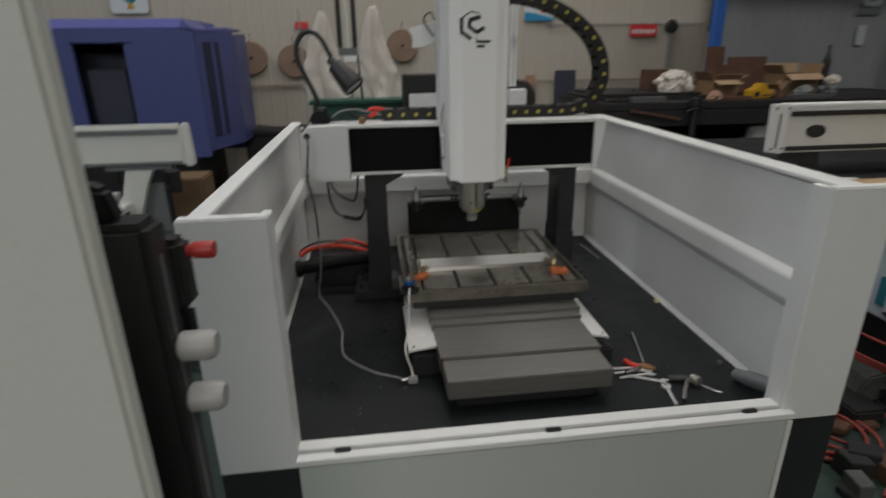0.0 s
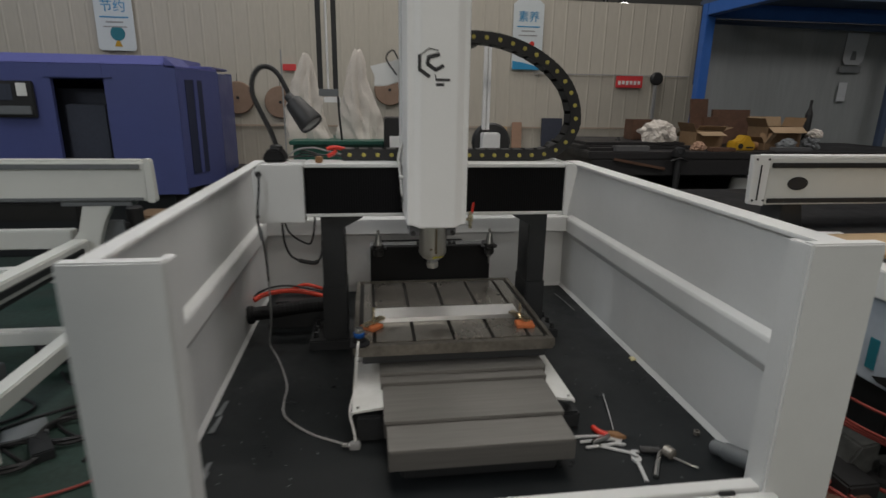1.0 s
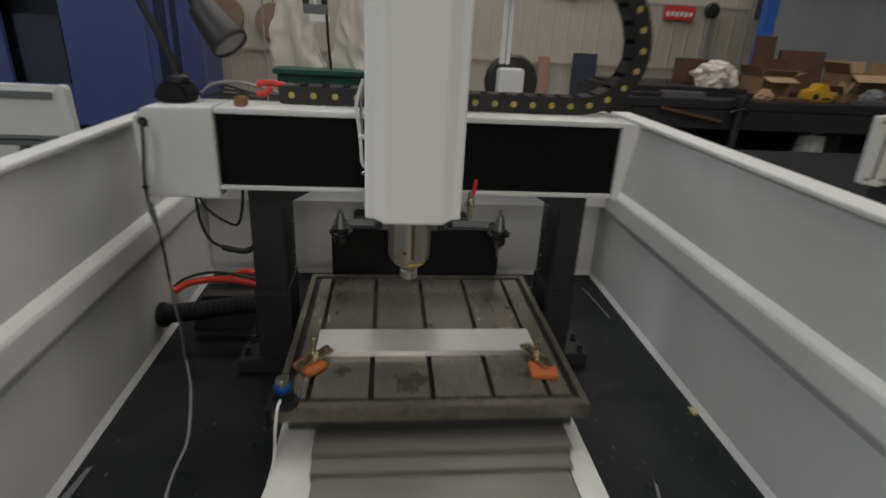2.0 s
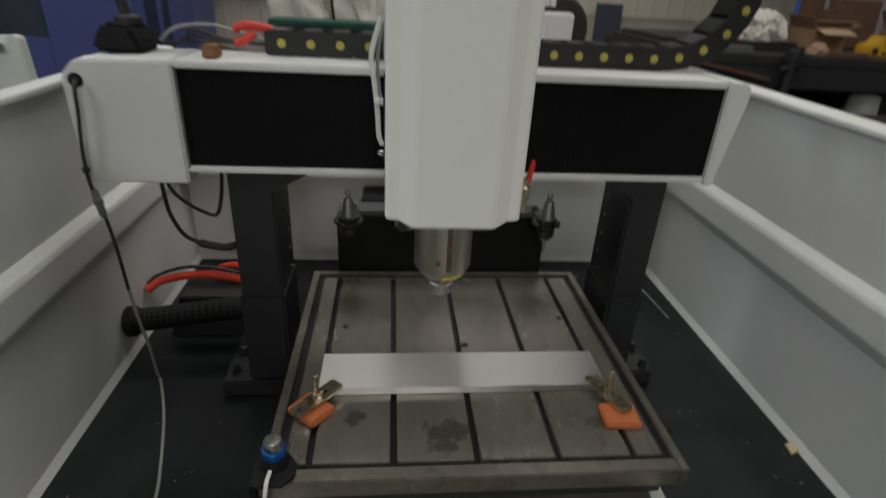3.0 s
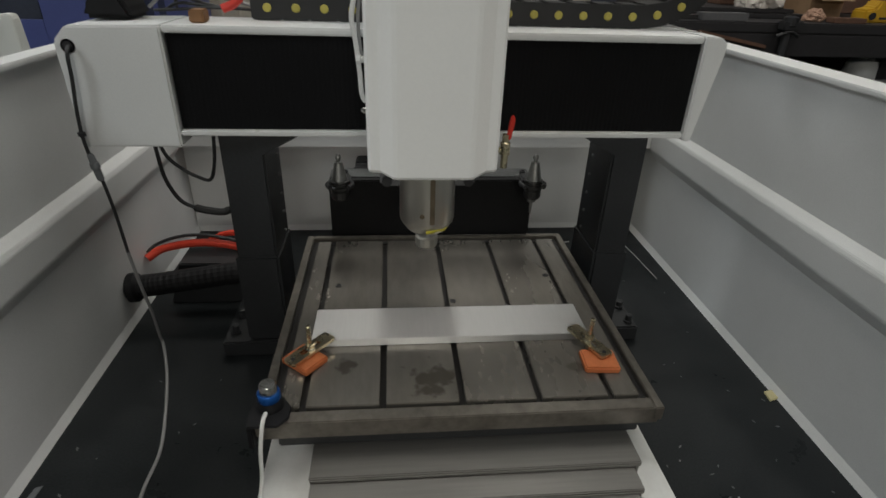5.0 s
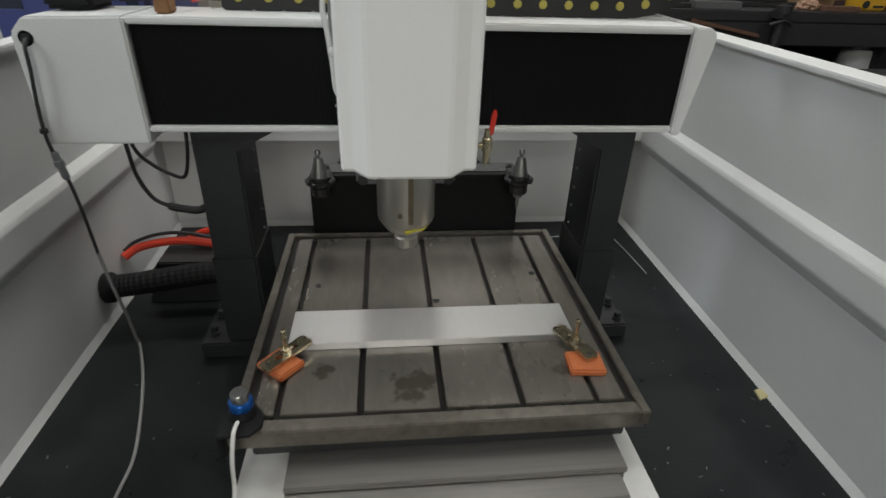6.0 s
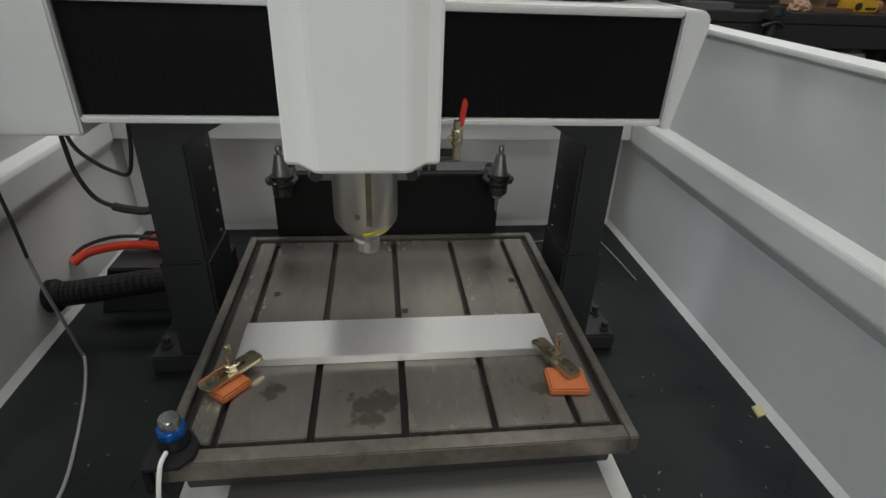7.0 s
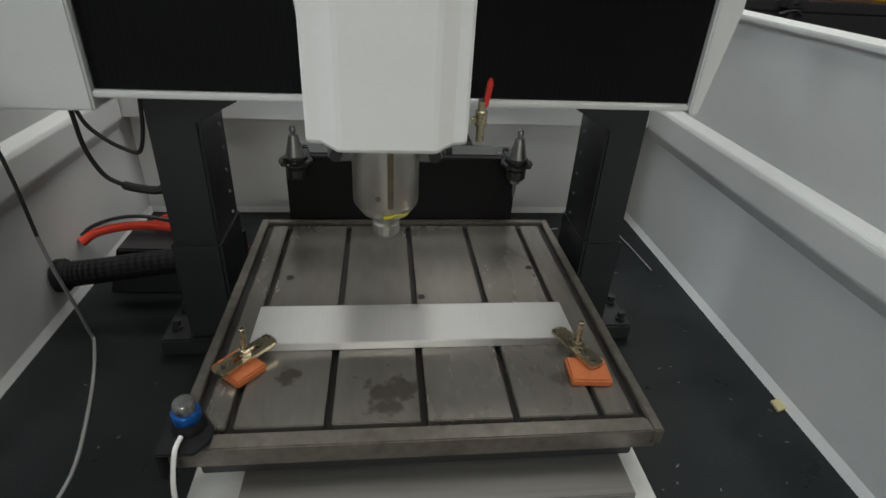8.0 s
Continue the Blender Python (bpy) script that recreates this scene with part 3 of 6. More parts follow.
for x0, x1, y0, y1, z in ((-0.252, 0.330, 1.812, 2.55, 0.752), (-0.250, 0.318, 1.765, 1.90, 0.741), (-0.245, 0.309, 1.557, 1.85, 0.731), (-0.238, 0.300, 1.43, 1.62, 0.720)):
    pl = part("plate", box(x0, x1, y0, y1, z - 0.008, z, 0.002), COVER, cover)
    part("plate_front", box(x0 + 0.001, x1 - 0.001, y0 - 0.002, y0 + 0.008, z - (0.064 if z < 0.725 else 0.010), z - 0.003, 0.002), COVER, pl)
    part("plate_side", box(x0, x0 + 0.006, y0 + 0.006, y1, z - 0.06, z - 0.007, 0.001), COVER, pl)
    part("plate_side", box(x1 - 0.006, x1, y0 + 0.006, y1, z - 0.06, z - 0.007, 0.001), COVER, pl)
part("cover_bracket", box(-0.20, 0.26, 1.46, 1.655, 0.60, 0.66, 0.008), BLACK_CAST, cover)

TX0, TX1, TY0, TY1, TZ = -0.341, 0.376, 1.860, 2.556, 0.832
table = thing("worktable", "ground steel worktable with T-slots and oil stains", "worktable", (0.008, 2.2, 0.78))
part("table_base", box(TX0 + 0.004, TX1 - 0.004, TY0 + 0.004, TY1 - 0.004, 0.79, TZ - 0.017, 0.003), RIM_STEEL, table)
part("table_apron", box(TX0 + 0.03, TX1 - 0.03, TY0 + 0.02, TY1 - 0.02, 0.756, 0.7895, 0.003), BLACK_CAST, table)
for b in ((TX0, TX0 + 0.017, TY0, TY1), (TX1 - 0.017, TX1, TY0, TY1), (TX0 + 0.0175, TX1 - 0.0175, TY0, TY0 + 0.028), (TX0 + 0.0175, TX1 - 0.0175, TY1 - 0.018, TY1)):
    part("rim", box(*b, TZ - 0.03, TZ, 0.002), RIM_STEEL, table)
slots = [-0.267, -0.127, 0.0155, 0.156, 0.290]
edges = [TX0 + 0.034] + slots + [TX1 - 0.034]
for i, (a, b) in enumerate(zip(edges, edges[1:])):
    xa = a + (0.006 if i else 0)
    xb = b - (0.006 if i < len(slots) else 0)
    part("table_strip", box(xa, xb, TY0 + 0.036, TY1 - 0.036, TZ - 0.0168, TZ + 0.0005, 0.0015), STEEL, table)
for i, x in enumerate(slots):
    part("slot_floor", box(x - 0.0058, x + 0.0058, TY0 + 0.037, TY1 - 0.037, TZ - 0.0169, TZ - 0.012, 0.0005), SLOT_DARK, table)
for xa, xb in ((TX0 + 0.0172, TX0 + 0.0338), (TX1 - 0.0338, TX1 - 0.0172)):
    part("gutter_floor", box(xa, xb, TY0 + 0.019, TY1 - 0.019, TZ - 0.0169, TZ - 0.011, 0.0005), SLOT_DARK, table)
for ya, yb in ((TY0 + 0.0282, TY0 + 0.0358), (TY1 - 0.0358, TY1 - 0.0182)):
    part("gutter_floor", box(TX0 + 0.034, TX1 - 0.034, ya, yb, TZ - 0.0169, TZ - 0.010, 0.0005), SLOT_DARK, table)
for hx, hy in ((-0.236, 2.29), (0.274, 2.32), (0.03, 2.215)):
    part("tapped_hole", lathe([(0.0075, 0.0), (0.0075, 0.0012), (0.0055, 0.0014), (0.0055, 0.0004)], (hx, hy, TZ + 0.0003), seg=14), RUBBER, table)

bar = part("aluminium_bar", box(-0.270, 0.297, 2.060, 2.168, TZ + 0.0006, TZ + 0.0175, 0.0012), BRUSHED, None)
tagged(bar, "bright aluminium flat bar clamped across the worktable", "metal bar")


def pad(x, y, turn):
    ob = part("packing_block", box(-0.034, 0.034, -0.029, 0.029, 0, 0.014, 0.003), ORANGE)
    ob.matrix_world = pose(x, y, TZ + 0.0006, 0, 0, turn)
    return tagged(ob, "orange packing block under the clamp's heel", "packing block", "clamp blocks")


pad(-0.277, 2.015, -40)
pad(0.295, 1.982, -4)


def slotted_plate(length, width, thick):
    """A rounded strap with a long slot in the middle."""
    bm = bmesh.new()
    n = 10

    def ring(l, w, r, z):
        out = []
        for cx, cy, a0 in ((l / 2 - r, w / 2 - r, 0), (-l / 2 + r, w / 2 - r, 90), (-l / 2 + r, -w / 2 + r, 180), (l / 2 - r, -w / 2 + r, 270)):
            for k in range(5):
                a = radians(a0 + 90 * k / 4)
                out.append(bm.verts.new((cx + r * math.cos(a), cy + r * math.sin(a), z)))
        return out
    o1, o2 = ring(length, width, 0.006, 0), ring(length, width, 0.006, thick)
    i1, i2 = ring(length * 0.46, width * 0.36, width * 0.17, 0), ring(length * 0.46, width * 0.36, width * 0.17, thick)
    k = len(o1)
    for i in range(k):
        j = (i + 1) % k
        bm.faces.new((o1[i], o1[j], o2[j], o2[i]))
        bm.faces.new((i1[i], i2[i], i2[j], i1[j]))
        bm.faces.new((o2[i], o2[j], i2[j], i2[i]))
        bm.faces.new((o1[i], i1[i], i1[j], o1[j]))
    return bm


def clamp(x, y, turn):
    t = thing("strap_clamp", "yellow zinc-plated strap clamp pressing down the bar", "clamp", group="bar clamps")
    part("strap", slotted_plate(0.108, 0.030, 0.006), BRASS, t)
    part("toe", box(0.047, 0.056, -0.013, 0.013, -0.004, 0.0005, 0.001), BRASS, t)
    part("heel_hole", lathe([(0.004, 0.0061), (0.004, 0.0066), (0.002, 0.0068)], (-0.043, 0, 0), seg=10), RUBBER, t)
    part("stud", lathe([(0.0045, -0.03), (0.0045, 0.056), (0.0035, 0.058)], (0, 0, 0), seg=12), BRASS, t)
    part("nut", lathe([(0.0095, 0.0065), (0.0095, 0.016), (0.008, 0.0175)], (0, 0, 0), seg=6), BRASS, t)
    part("washer", lathe([(0.011, 0.0062), (0.011, 0.0078), (0.006, 0.008)], (0, 0, 0), seg=18), CHROME, t)
    t.matrix_world = pose(x, y, TZ + 0.0175, 0, 0, turn)
    return t


clamp(-0.268, 2.030, 50)
clamp(0.288, 2.030, 113)

setter = thing("tool_setter", "blue-ringed tool length sensor on a black bracket", "tool sensor", (-0.322, 1.915, 0.8))
part("bracket", prism([(-0.352, 1.848), (-0.300, 1.848), (-0.284, 1.868), (-0.284, 1.895), (-0.306, 1.925), (-0.352, 1.925)], "z", TZ + 0.0008, TZ + 0.006, 0.002), SOOT, setter, "black bracket plate")
part("bracket_leg", prism([(-0.352, 1.85), (-0.343, 1.85), (-0.343, 1.92), (-0.352, 1.92)], "z", 0.785, TZ, 0.002), SOOT, setter)
part("base", lathe([(0.023, TZ + 0.006), (0.023, TZ + 0.012), (0.020, TZ + 0.016), (0.0185, TZ + 0.024)], (-0.320, 1.898, 0), seg=24), SOOT, setter, smooth=True)
part("body", lathe([(0.0185, 0.854), (0.0195, 0.856), (0.0195, 0.868), (0.0180, 0.870)], (-0.320, 1.898, 0), seg=28), BLUE_RING, setter, "blue anodised ring", smooth=True)
part("anvil", lathe([(0.0150, 0.869), (0.0150, 0.884), (0.0130, 0.887), (0.008, 0.8872)], (-0.320, 1.898, 0), seg=28), CHROME, setter, "polished steel anvil", smooth=True)
sc = part("sensor_cable", tube([(-0.322, 1.872, 0.846), (-0.324, 1.850, 0.842), (-0.328, 1.832, 0.80), (-0.332, 1.826, 0.74), (-0.338, 1.80, 0.70), (-0.352, 1.72, 0.675), (-0.338, 1.66, 0.64), (-0.333, 1.632, 0.625)], 0.0035, 8), TUBE_WHITE)
tagged(sc, "thin pale cable hanging from the tool sensor", "cable")
plug = thing("cable_plug", "grey cable connector lying on the tray floor", "connector", (-0.335, 1.625, 0.6))
part("shell", box(-0.352, -0.318, 1.612, 1.64, 0.6005, 0.622, 0.004), CABLE_GREY, plug)
part("collar", lathe([(0.008, 0), (0.008, 0.02), (0.006, 0.022)], (-0.352, 1.628, 0.611), turn=Matrix.Rotation(radians(-90), 4, "Y"), seg=12), CHROME, plug)

# the long cable from the end plate, down to the tray and along it to the plug
uc = part("signal_lead", tube([(-0.694, 2.31, 1.364), (-0.690, 2.272, 1.358), (-0.692, 2.266, 1.31), (-0.700, 2.266, 1.25), (-0.704, 2.268, 1.20), (-0.702, 2.27, 1.16), (-0.694, 2.271, 1.12), (-0.689, 2.272, 1.08), (-0.685, 2.273, 1.02), (-0.683, 2.275, 0.94)], 0.0036, 8), RUBBER)
tagged(uc, "black signal lead hanging out of the gantry's end plate", "cable")
lc = part("signal_cable", tube([(-0.683, 2.275, 0.94), (-0.684, 2.29, 0.85), (-0.695, 2.33, 0.74), (-0.715, 2.375, 0.64), (-0.712, 2.375, 0.606), (-0.665, 2.263, 0.604), (-0.622, 2.13, 0.604), (-0.595, 2.02, 0.604), (-0.592, 1.92, 0.604), (-0.572, 1.82, 0.604), (-0.48, 1.715, 0.604), (-0.40, 1.665, 0.604), (-0.355, 1.63, 0.609)], 0.0036, 8), CABLE_GREY)
tagged(lc, "grey signal cable running down onto the tray", "cable")
cj = thing("cable_joint", "translucent connector in the hanging cable", "connector", (-0.708, 2.27, 1.14))
part("sleeve", lathe([(0.004, -0.030), (0.007, -0.026), (0.007, -0.004), (0.009, -0.002), (0.009, 0.008), (0.0065, 0.010), (0.0065, 0.024), (0.004, 0.028)], (-0.697, 2.27, 1.137), seg=14, turn=pose(0, 0, 0, 0, -8, 0)), GREY_PLASTIC, cj)
part("tie", lathe([(0.007, -0.004), (0.007, 0.004)], (-0.703, 2.266, 1.205), seg=10), RUBBER, cj)


# ---------------------------------------------------------------- tool rack
rack = thing("tool_rack", "black tool rack with bare steel top edge", "tool rack", (0, 2.6, 0.8))
part("rack_body", box(-0.277, 0.287, 2.572, 2.598, 0.77, 0.990, 0.003), RACK_BLACK, rack)
part("rack_top", box(-0.277, 0.287, 2.5985, 2.668, 0.958, 0.990, 0.003), RACK_TOP, rack, "bare ground steel top")
part("rack_foot", box(-0.25, 0.26, 2.556, 2.66, 0.755, 0.7695, 0.003), BLACK_CAST, rack)
for bx in (-0.235, -0.05, -0.03, 0.10, 0.12, 0.265):
    part("cap_screw", lathe([(0.0085, 0.988), (0.0085, 0.999), (0.0055, 0.9995), (0.005, 0.995)], (bx, 2.622, 0), seg=14), RUBBER, rack)
for hx in (-0.240, 0.266):
    f = part("tool_fork", box(hx - 0.024, hx + 0.024, 2.526, 2.5715, 0.998, 1.012, 0.004), RUBBER, rack, "black spring fork")
    for s in (-1, 1):
        part("fork_finger", tube([(hx + s * 0.022, 2.530, 1.005), (hx + s * 0.032, 2.505, 1.005), (hx + s * 0.024, 2.482, 1.005)], 0.006, 8, 5), RUBBER, f)


def holder(x, HY=2.50, cutter=False):
    label = "steel taper tool holder with a cutter hanging in the rack" if cutter else "empty steel taper tool holder hanging in the rack"
    t = thing("tool_holder", label, "tool holder", (x, HY, 0.972), "rack tool holders")
    part("taper", lathe([(0.0205, 1.020), (0.011, 1.066), (0.0105, 1.068)], (x, HY, 0), seg=28), TAPER, t, smooth=True)
    part("pull_stud", lathe([(0.005, 1.067), (0.005, 1.074), (0.0075, 1.076), (0.0075, 1.083), (0.004, 1.088)], (x, HY, 0), seg=16), TAPER, t, smooth=True)
    part("flange", lathe([(0.019, 1.020), (0.025, 1.019), (0.025, 1.013), (0.021, 1.010), (0.021, 1.006), (0.025, 1.003), (0.025, 0.997), (0.018, 0.995)], (x, HY, 0), seg=28), OILED, t, "dark grooved flange", smooth=True)
    part("collet_nut", lathe([(0.017, 0.996), (0.023, 0.990), (0.023, 0.974), (0.019, 0.968), (0.008, 0.967)], (x, HY, 0), seg=14), OILED, t)
    if cutter:
        part("collet", lathe([(0.0125, 0.9665), (0.0115, 0.958), (0.006, 0.957)], (x, HY, 0), seg=18), TAPER, t)
        part("cutter", lathe([(0.0042, 0.9565), (0.0042, 0.938), (0.003, 0.935), (0.003, 0.925), (0.001, 0.921)], (x, HY, 0), seg=12), TAPER, t, "slim steel cutter")
    return t


holder(-0.240)
holder(0.266, cutter=True)

# finned block behind the rack
drive = thing("finned_drive", "black finned drive housing in front of the rear wall", "drive unit", (0.0, 2.88, 0.6))
part("housing", box(-0.24, 0.245, 2.885, 2.982, 0.6, 0.862, 0.004), BLACK_CAST, drive)
for k in range(4):
    y = 2.886 + 0.027 * k
    part("fin", prism([(-0.24 + 0.003 * k, 0.8625), (0.245 - 0.003 * k, 0.8625), (0.245 - 0.003 * k, 0.889 + 0.003 * k), (-0.24 + 0.003 * k, 0.889 + 0.003 * k)], "y", y, y + 0.006, 0.0012), FIN, drive, "bare-edged cooling fin")
part("rear_cover", prism([(-0.232, 0.6), (0.237, 0.6), (0.237, 0.893), (0.228, 0.901), (-0.223, 0.901), (-0.232, 0.893)], "y", 2.9835, 2.984 + 0.062, 0.002), BLACK_CAST, drive, "dark rear cover")

# ---------------------------------------------------------------- on the gantry: cable chain, lamp, wiring
chain = thing("cable_chain", "black plastic cable chain with yellow pins, looping over the gantry", "cable chain", (0.1, 2.46, 1.404))
run = [(-0.380, 1.4285), (0.0, 1.4285), (0.39, 1.4285), (0.48, 1.434), (0.55, 1.472), (0.592, 1.54), (0.592, 1.615), (0.562, 1.695), (0.505, 1.765), (0.42, 1.825), (0.32, 1.868), (0.22, 1.89), (0.12, 1.893)]
dense = smooth_path([(x, 0, z) for x, z in run], 40)
stations, walked, last = [], 0.0, dense[0]
for p in dense:
    walked += (p - last).length
    last = p
    if walked >= 0.0545 * len(stations):
        stations.append(p.copy())
link_mesh = pin_mesh = None
for a, b in zip(stations, stations[1:]):
    d = b - a
    turn = math.degrees(math.atan2(-d.z, d.x))
    if link_mesh is None:
        bm = prism([(-0.033, -0.020), (-0.026, -0.0238), (0.024, -0.0238), (0.031, -0.016), (0.031, 0.016), (0.024, 0.0238), (-0.026, 0.0238), (-0.033, 0.020)], "y", -0.042, -0.034, 0.0015)
        prism([(-0.033, -0.020), (-0.026, -0.0238), (0.024, -0.0238), (0.031, -0.016), (0.031, 0.016), (0.024, 0.0238), (-0.026, 0.0238), (-0.033, 0.020)], "y", 0.034, 0.042, 0.0015, bm=bm)
        box(-0.018, 0.018, -0.0345, 0.0345, -0.0235, -0.0185, 0.001, bm=bm)
        box(-0.018, 0.018, -0.0345, 0.0345, 0.0185, 0.0235, 0.001, bm=bm)
        link = part("link", bm, CHAIN)
        pin = part("pin", lathe([(0.0085, 0), (0.0085, 0.0025), (0.006, 0.0035)], (0, -0.042, 0), turn=Matrix.Rotation(radians(90), 4, "X"), seg=14), CHAIN_PIN, None, "yellow pin")
        link_mesh, pin_mesh = link.data, pin.data
    else:
        link, pin = new("link", link_mesh), new("pin", pin_mesh)
        pin["label"] = "yellow pin"
    link.parent = chain
    link.matrix_local = Matrix.Translation(-chain.location) @ pose((a.x + b.x) / 2, 2.440, (a.z + b.z) / 2, 0, turn, 0)
    pin.parent = link
part("chain_bracket", box(0.09, 0.165, 2.42, 2.51, 1.858, 1.864, 0.001), BLACK_CAST, chain)
part("chain_bracket", box(0.06, 0.10, 2.30, 2.51, 1.84, 1.93, 0.004), BLACK_CAST, chain)

lamp = thing("gooseneck_lamp", "black gooseneck work lamp on the gantry's end", "lamp", (-0.643, 2.42, 1.404))
part("base", prism([(-0.690, 1.4045), (-0.598, 1.4045), (-0.602, 1.420), (-0.618, 1.452), (-0.664, 1.456), (-0.686, 1.425)], "y", 2.355, 2.455, 0.012), SOOT, lamp)
part("base_cap", lathe([(0.026, 1.448), (0.024, 1.462), (0.012, 1.468)], (-0.641, 2.42, 0), seg=20), RUBBER, lamp)
neck_pts = [(-0.641, 2.42, 1.46), (-0.660, 2.42, 1.52), (-0.695, 2.42, 1.60), (-0.718, 2.42, 1.66), (-0.715, 2.42, 1.715), (-0.690, 2.42, 1.755), (-0.655, 2.42, 1.763), (-0.620, 2.42, 1.74), (-0.590, 2.42, 1.685), (-0.570, 2.42, 1.635)]
part("neck", tube(neck_pts, lambda s: 0.0098 + 0.0005 * math.sin(s * 420), 10, 26), RUBBER, lamp, "ribbed flexible neck")
sh_dir = Vector((0.066, -0.03, -0.078)).normalized()
sh_turn = sh_dir.to_track_quat("Z", "Y").to_matrix().to_4x4()
part("shade", lathe([(0.014, -0.024), (0.019, -0.018), (0.020, 0.004), (0.033, 0.010), (0.036, 0.016), (0.044, 0.075), (0.050, 0.118), (0.049, 0.128), (0.046, 0.132), (0.043, 0.127), (0.040, 0.09)], (-0.573, 2.42, 1.642), turn=sh_turn, seg=28), LAMP_BLACK, lamp, "black conical lamp shade", smooth=True)
part("lens", lathe([(0.043, 0.124), (0.038, 0.1245)], (-0.573, 2.42, 1.642), turn=sh_turn, seg=24), CABLE_GREY, lamp)

wires = part("loose_wire", tube([(-0.60, 2.45, 1.42), (-0.56, 2.44, 1.446), (-0.50, 2.45, 1.452), (-0.45, 2.46, 1.44), (-0.38, 2.44, 1.425)], 0.0035, 8), CABLE_GREY)
tagged(wires, "white wire running from the lamp to the cable chain", "cable")
for k in range(3):
    w = part("loose_wire", tube([(-0.60 + 0.02 * k, 2.47 + 0.01 * k, 1.412), (-0.54, 2.46, 1.416 + 0.012 * k), (-0.47, 2.44 + 0.015 * k, 1.422), (-0.375, 2.44, 1.42)], 0.0035, 6), RUBBER)
    tagged(w, "black wire lying on the gantry beam", "cable")
pl = thing("red_pliers", "pliers with red grips lying on the gantry beam", "pliers", (-0.41, 2.44, 1.46))
part("grip", tube([(-0.442, 2.405, 1.450), (-0.415, 2.41, 1.457), (-0.372, 2.42, 1.450)], 0.0085, 8), RED, pl)
part("grip", tube([(-0.440, 2.40, 1.424), (-0.420, 2.402, 1.432), (-0.405, 2.41, 1.444)], 0.0085, 8), RED, pl)
part("jaw", prism([(-0.376, 1.444), (-0.350, 1.446), (-0.335, 1.449), (-0.352, 1.456), (-0.376, 1.457)], "y", 2.418, 2.428, 0.002), CHROME, pl)
tp = part("timber_offcut", box(-0.482, -0.455, 2.318, 2.358, 1.4045, 1.428, 0.003), RUSTY_WOOD)
tagged(tp, "small brown offcut resting on the gantry's top rail", "offcut")
sr = part("steel_offcut", box(0.43, 0.53, 2.40, 2.47, 1.4045, 1.409, 0.002), WHITE)
tagged(sr, "flat white bracket lying on the gantry's top rail", "bracket")

# profile rail and white box standing behind the gantry, and the head's rear bracket
fan = thing("vertical_profile", "white aluminium profile standing in a white block", "profile", (0.36, 3.0, 1.4))
part("profile_bar", prism([(0.318, 3.0), (0.336, 3.0), (0.336, 3.02), (0.318, 3.02)], "z", 1.50, 1.93, 0.002), ALU_WHITE, fan)
part("profile_bar", prism([(0.340, 3.0), (0.356, 3.0), (0.356, 3.02), (0.340, 3.02)], "z", 1.50, 1.93, 0.002), ALU_WHITE, fan)
part("block", box(0.318, 0.412, 2.975, 3.05, 1.302, 1.485, 0.006), ALU_WHITE, fan)
part("guard", lathe([(0.095, 0), (0.105, 0.02), (0.105, 0.04), (0.09, 0.05)], (0.385, 3.055, 1.43), axis="y", seg=28), RUBBER, fan)
br = thing("cylinder_bracket", "white bracket with cable on the spindle head's flank", "bracket", (-0.19, 2.42, 1.7))
part("arm", prism([(-0.262, 1.772), (-0.1505, 1.800), (-0.1505, 1.716), (-0.198, 1.700), (-0.248, 1.697), (-0.244, 1.735)], "y", 2.375, 2.40, 0.003), WHITE, br)
part("arm_flange", box(-0.20, -0.1505, 2.4005, 2.45, 1.716, 1.728, 0.002), WHITE, br)
part("spacer", box(-0.1505, -0.1, 2.37, 2.42, 1.69, 1.77, 0.003), WHITE, br)
part("cable", tube([(-0.16, 2.36, 1.74), (-0.20, 2.355, 1.80), (-0.175, 2.35, 1.83), (-0.155, 2.35, 1.80)], 0.003, 6), RUBBER, br)

# ---------------------------------------------------------------- loose things in the tray
bc = part("power_cable", tube([(-0.638, 2.42, 1.175), (-0.637, 2.42, 1.11), (-0.632, 2.42, 1.055), (-0.612, 2.42, 1.005), (-0.585, 2.42, 0.984), (-0.545, 2.42, 0.972), (-0.505, 2.425, 0.970), (-0.482, 2.43, 1.01), (-0.480, 2.44, 1.06)], lambda s: 0.0048 if s < 0.52 or s > 0.78 else 0.0095, 8), RUBBER)
tagged(bc, "black power cable with an inline plug looping below the gantry", "cable")
bc = part("power_cable", tube([(-0.630, 2.41, 1.175), (-0.615, 2.41, 1.115), (-0.585, 2.41, 1.082), (-0.555, 2.41, 1.063), (-0.527, 2.41, 1.056), (-0.512, 2.41, 1.095), (-0.504, 2.41, 1.155), (-0.503, 2.41, 1.196)], 0.0042, 8), RUBBER)
tagged(bc, "thin black cable looping below the gantry", "cable")
hz = part("air_hose", tube([(-0.822, 2.63, 0.726), (-0.79, 2.655, 0.742), (-0.729, 2.665, 0.753), (-0.658, 2.665, 0.758), (-0.575, 2.66, 0.748), (-0.50, 2.65, 0.727), (-0.45, 2.68, 0.695), (-0.445, 2.74, 0.62)], 0.012, 10), RED_HOSE)
tagged(hz, "flat red air hose arching over the dark housing", "hose")
hz = part("air_hose", tube([(-0.66, 2.70, 0.748), (-0.60, 2.695, 0.775), (-0.54, 2.69, 0.765), (-0.47, 2.71, 0.72), (-0.45, 2.77, 0.63)], 0.009, 8), RED_HOSE)
tagged(hz, "second red air hose behind the first", "hose")
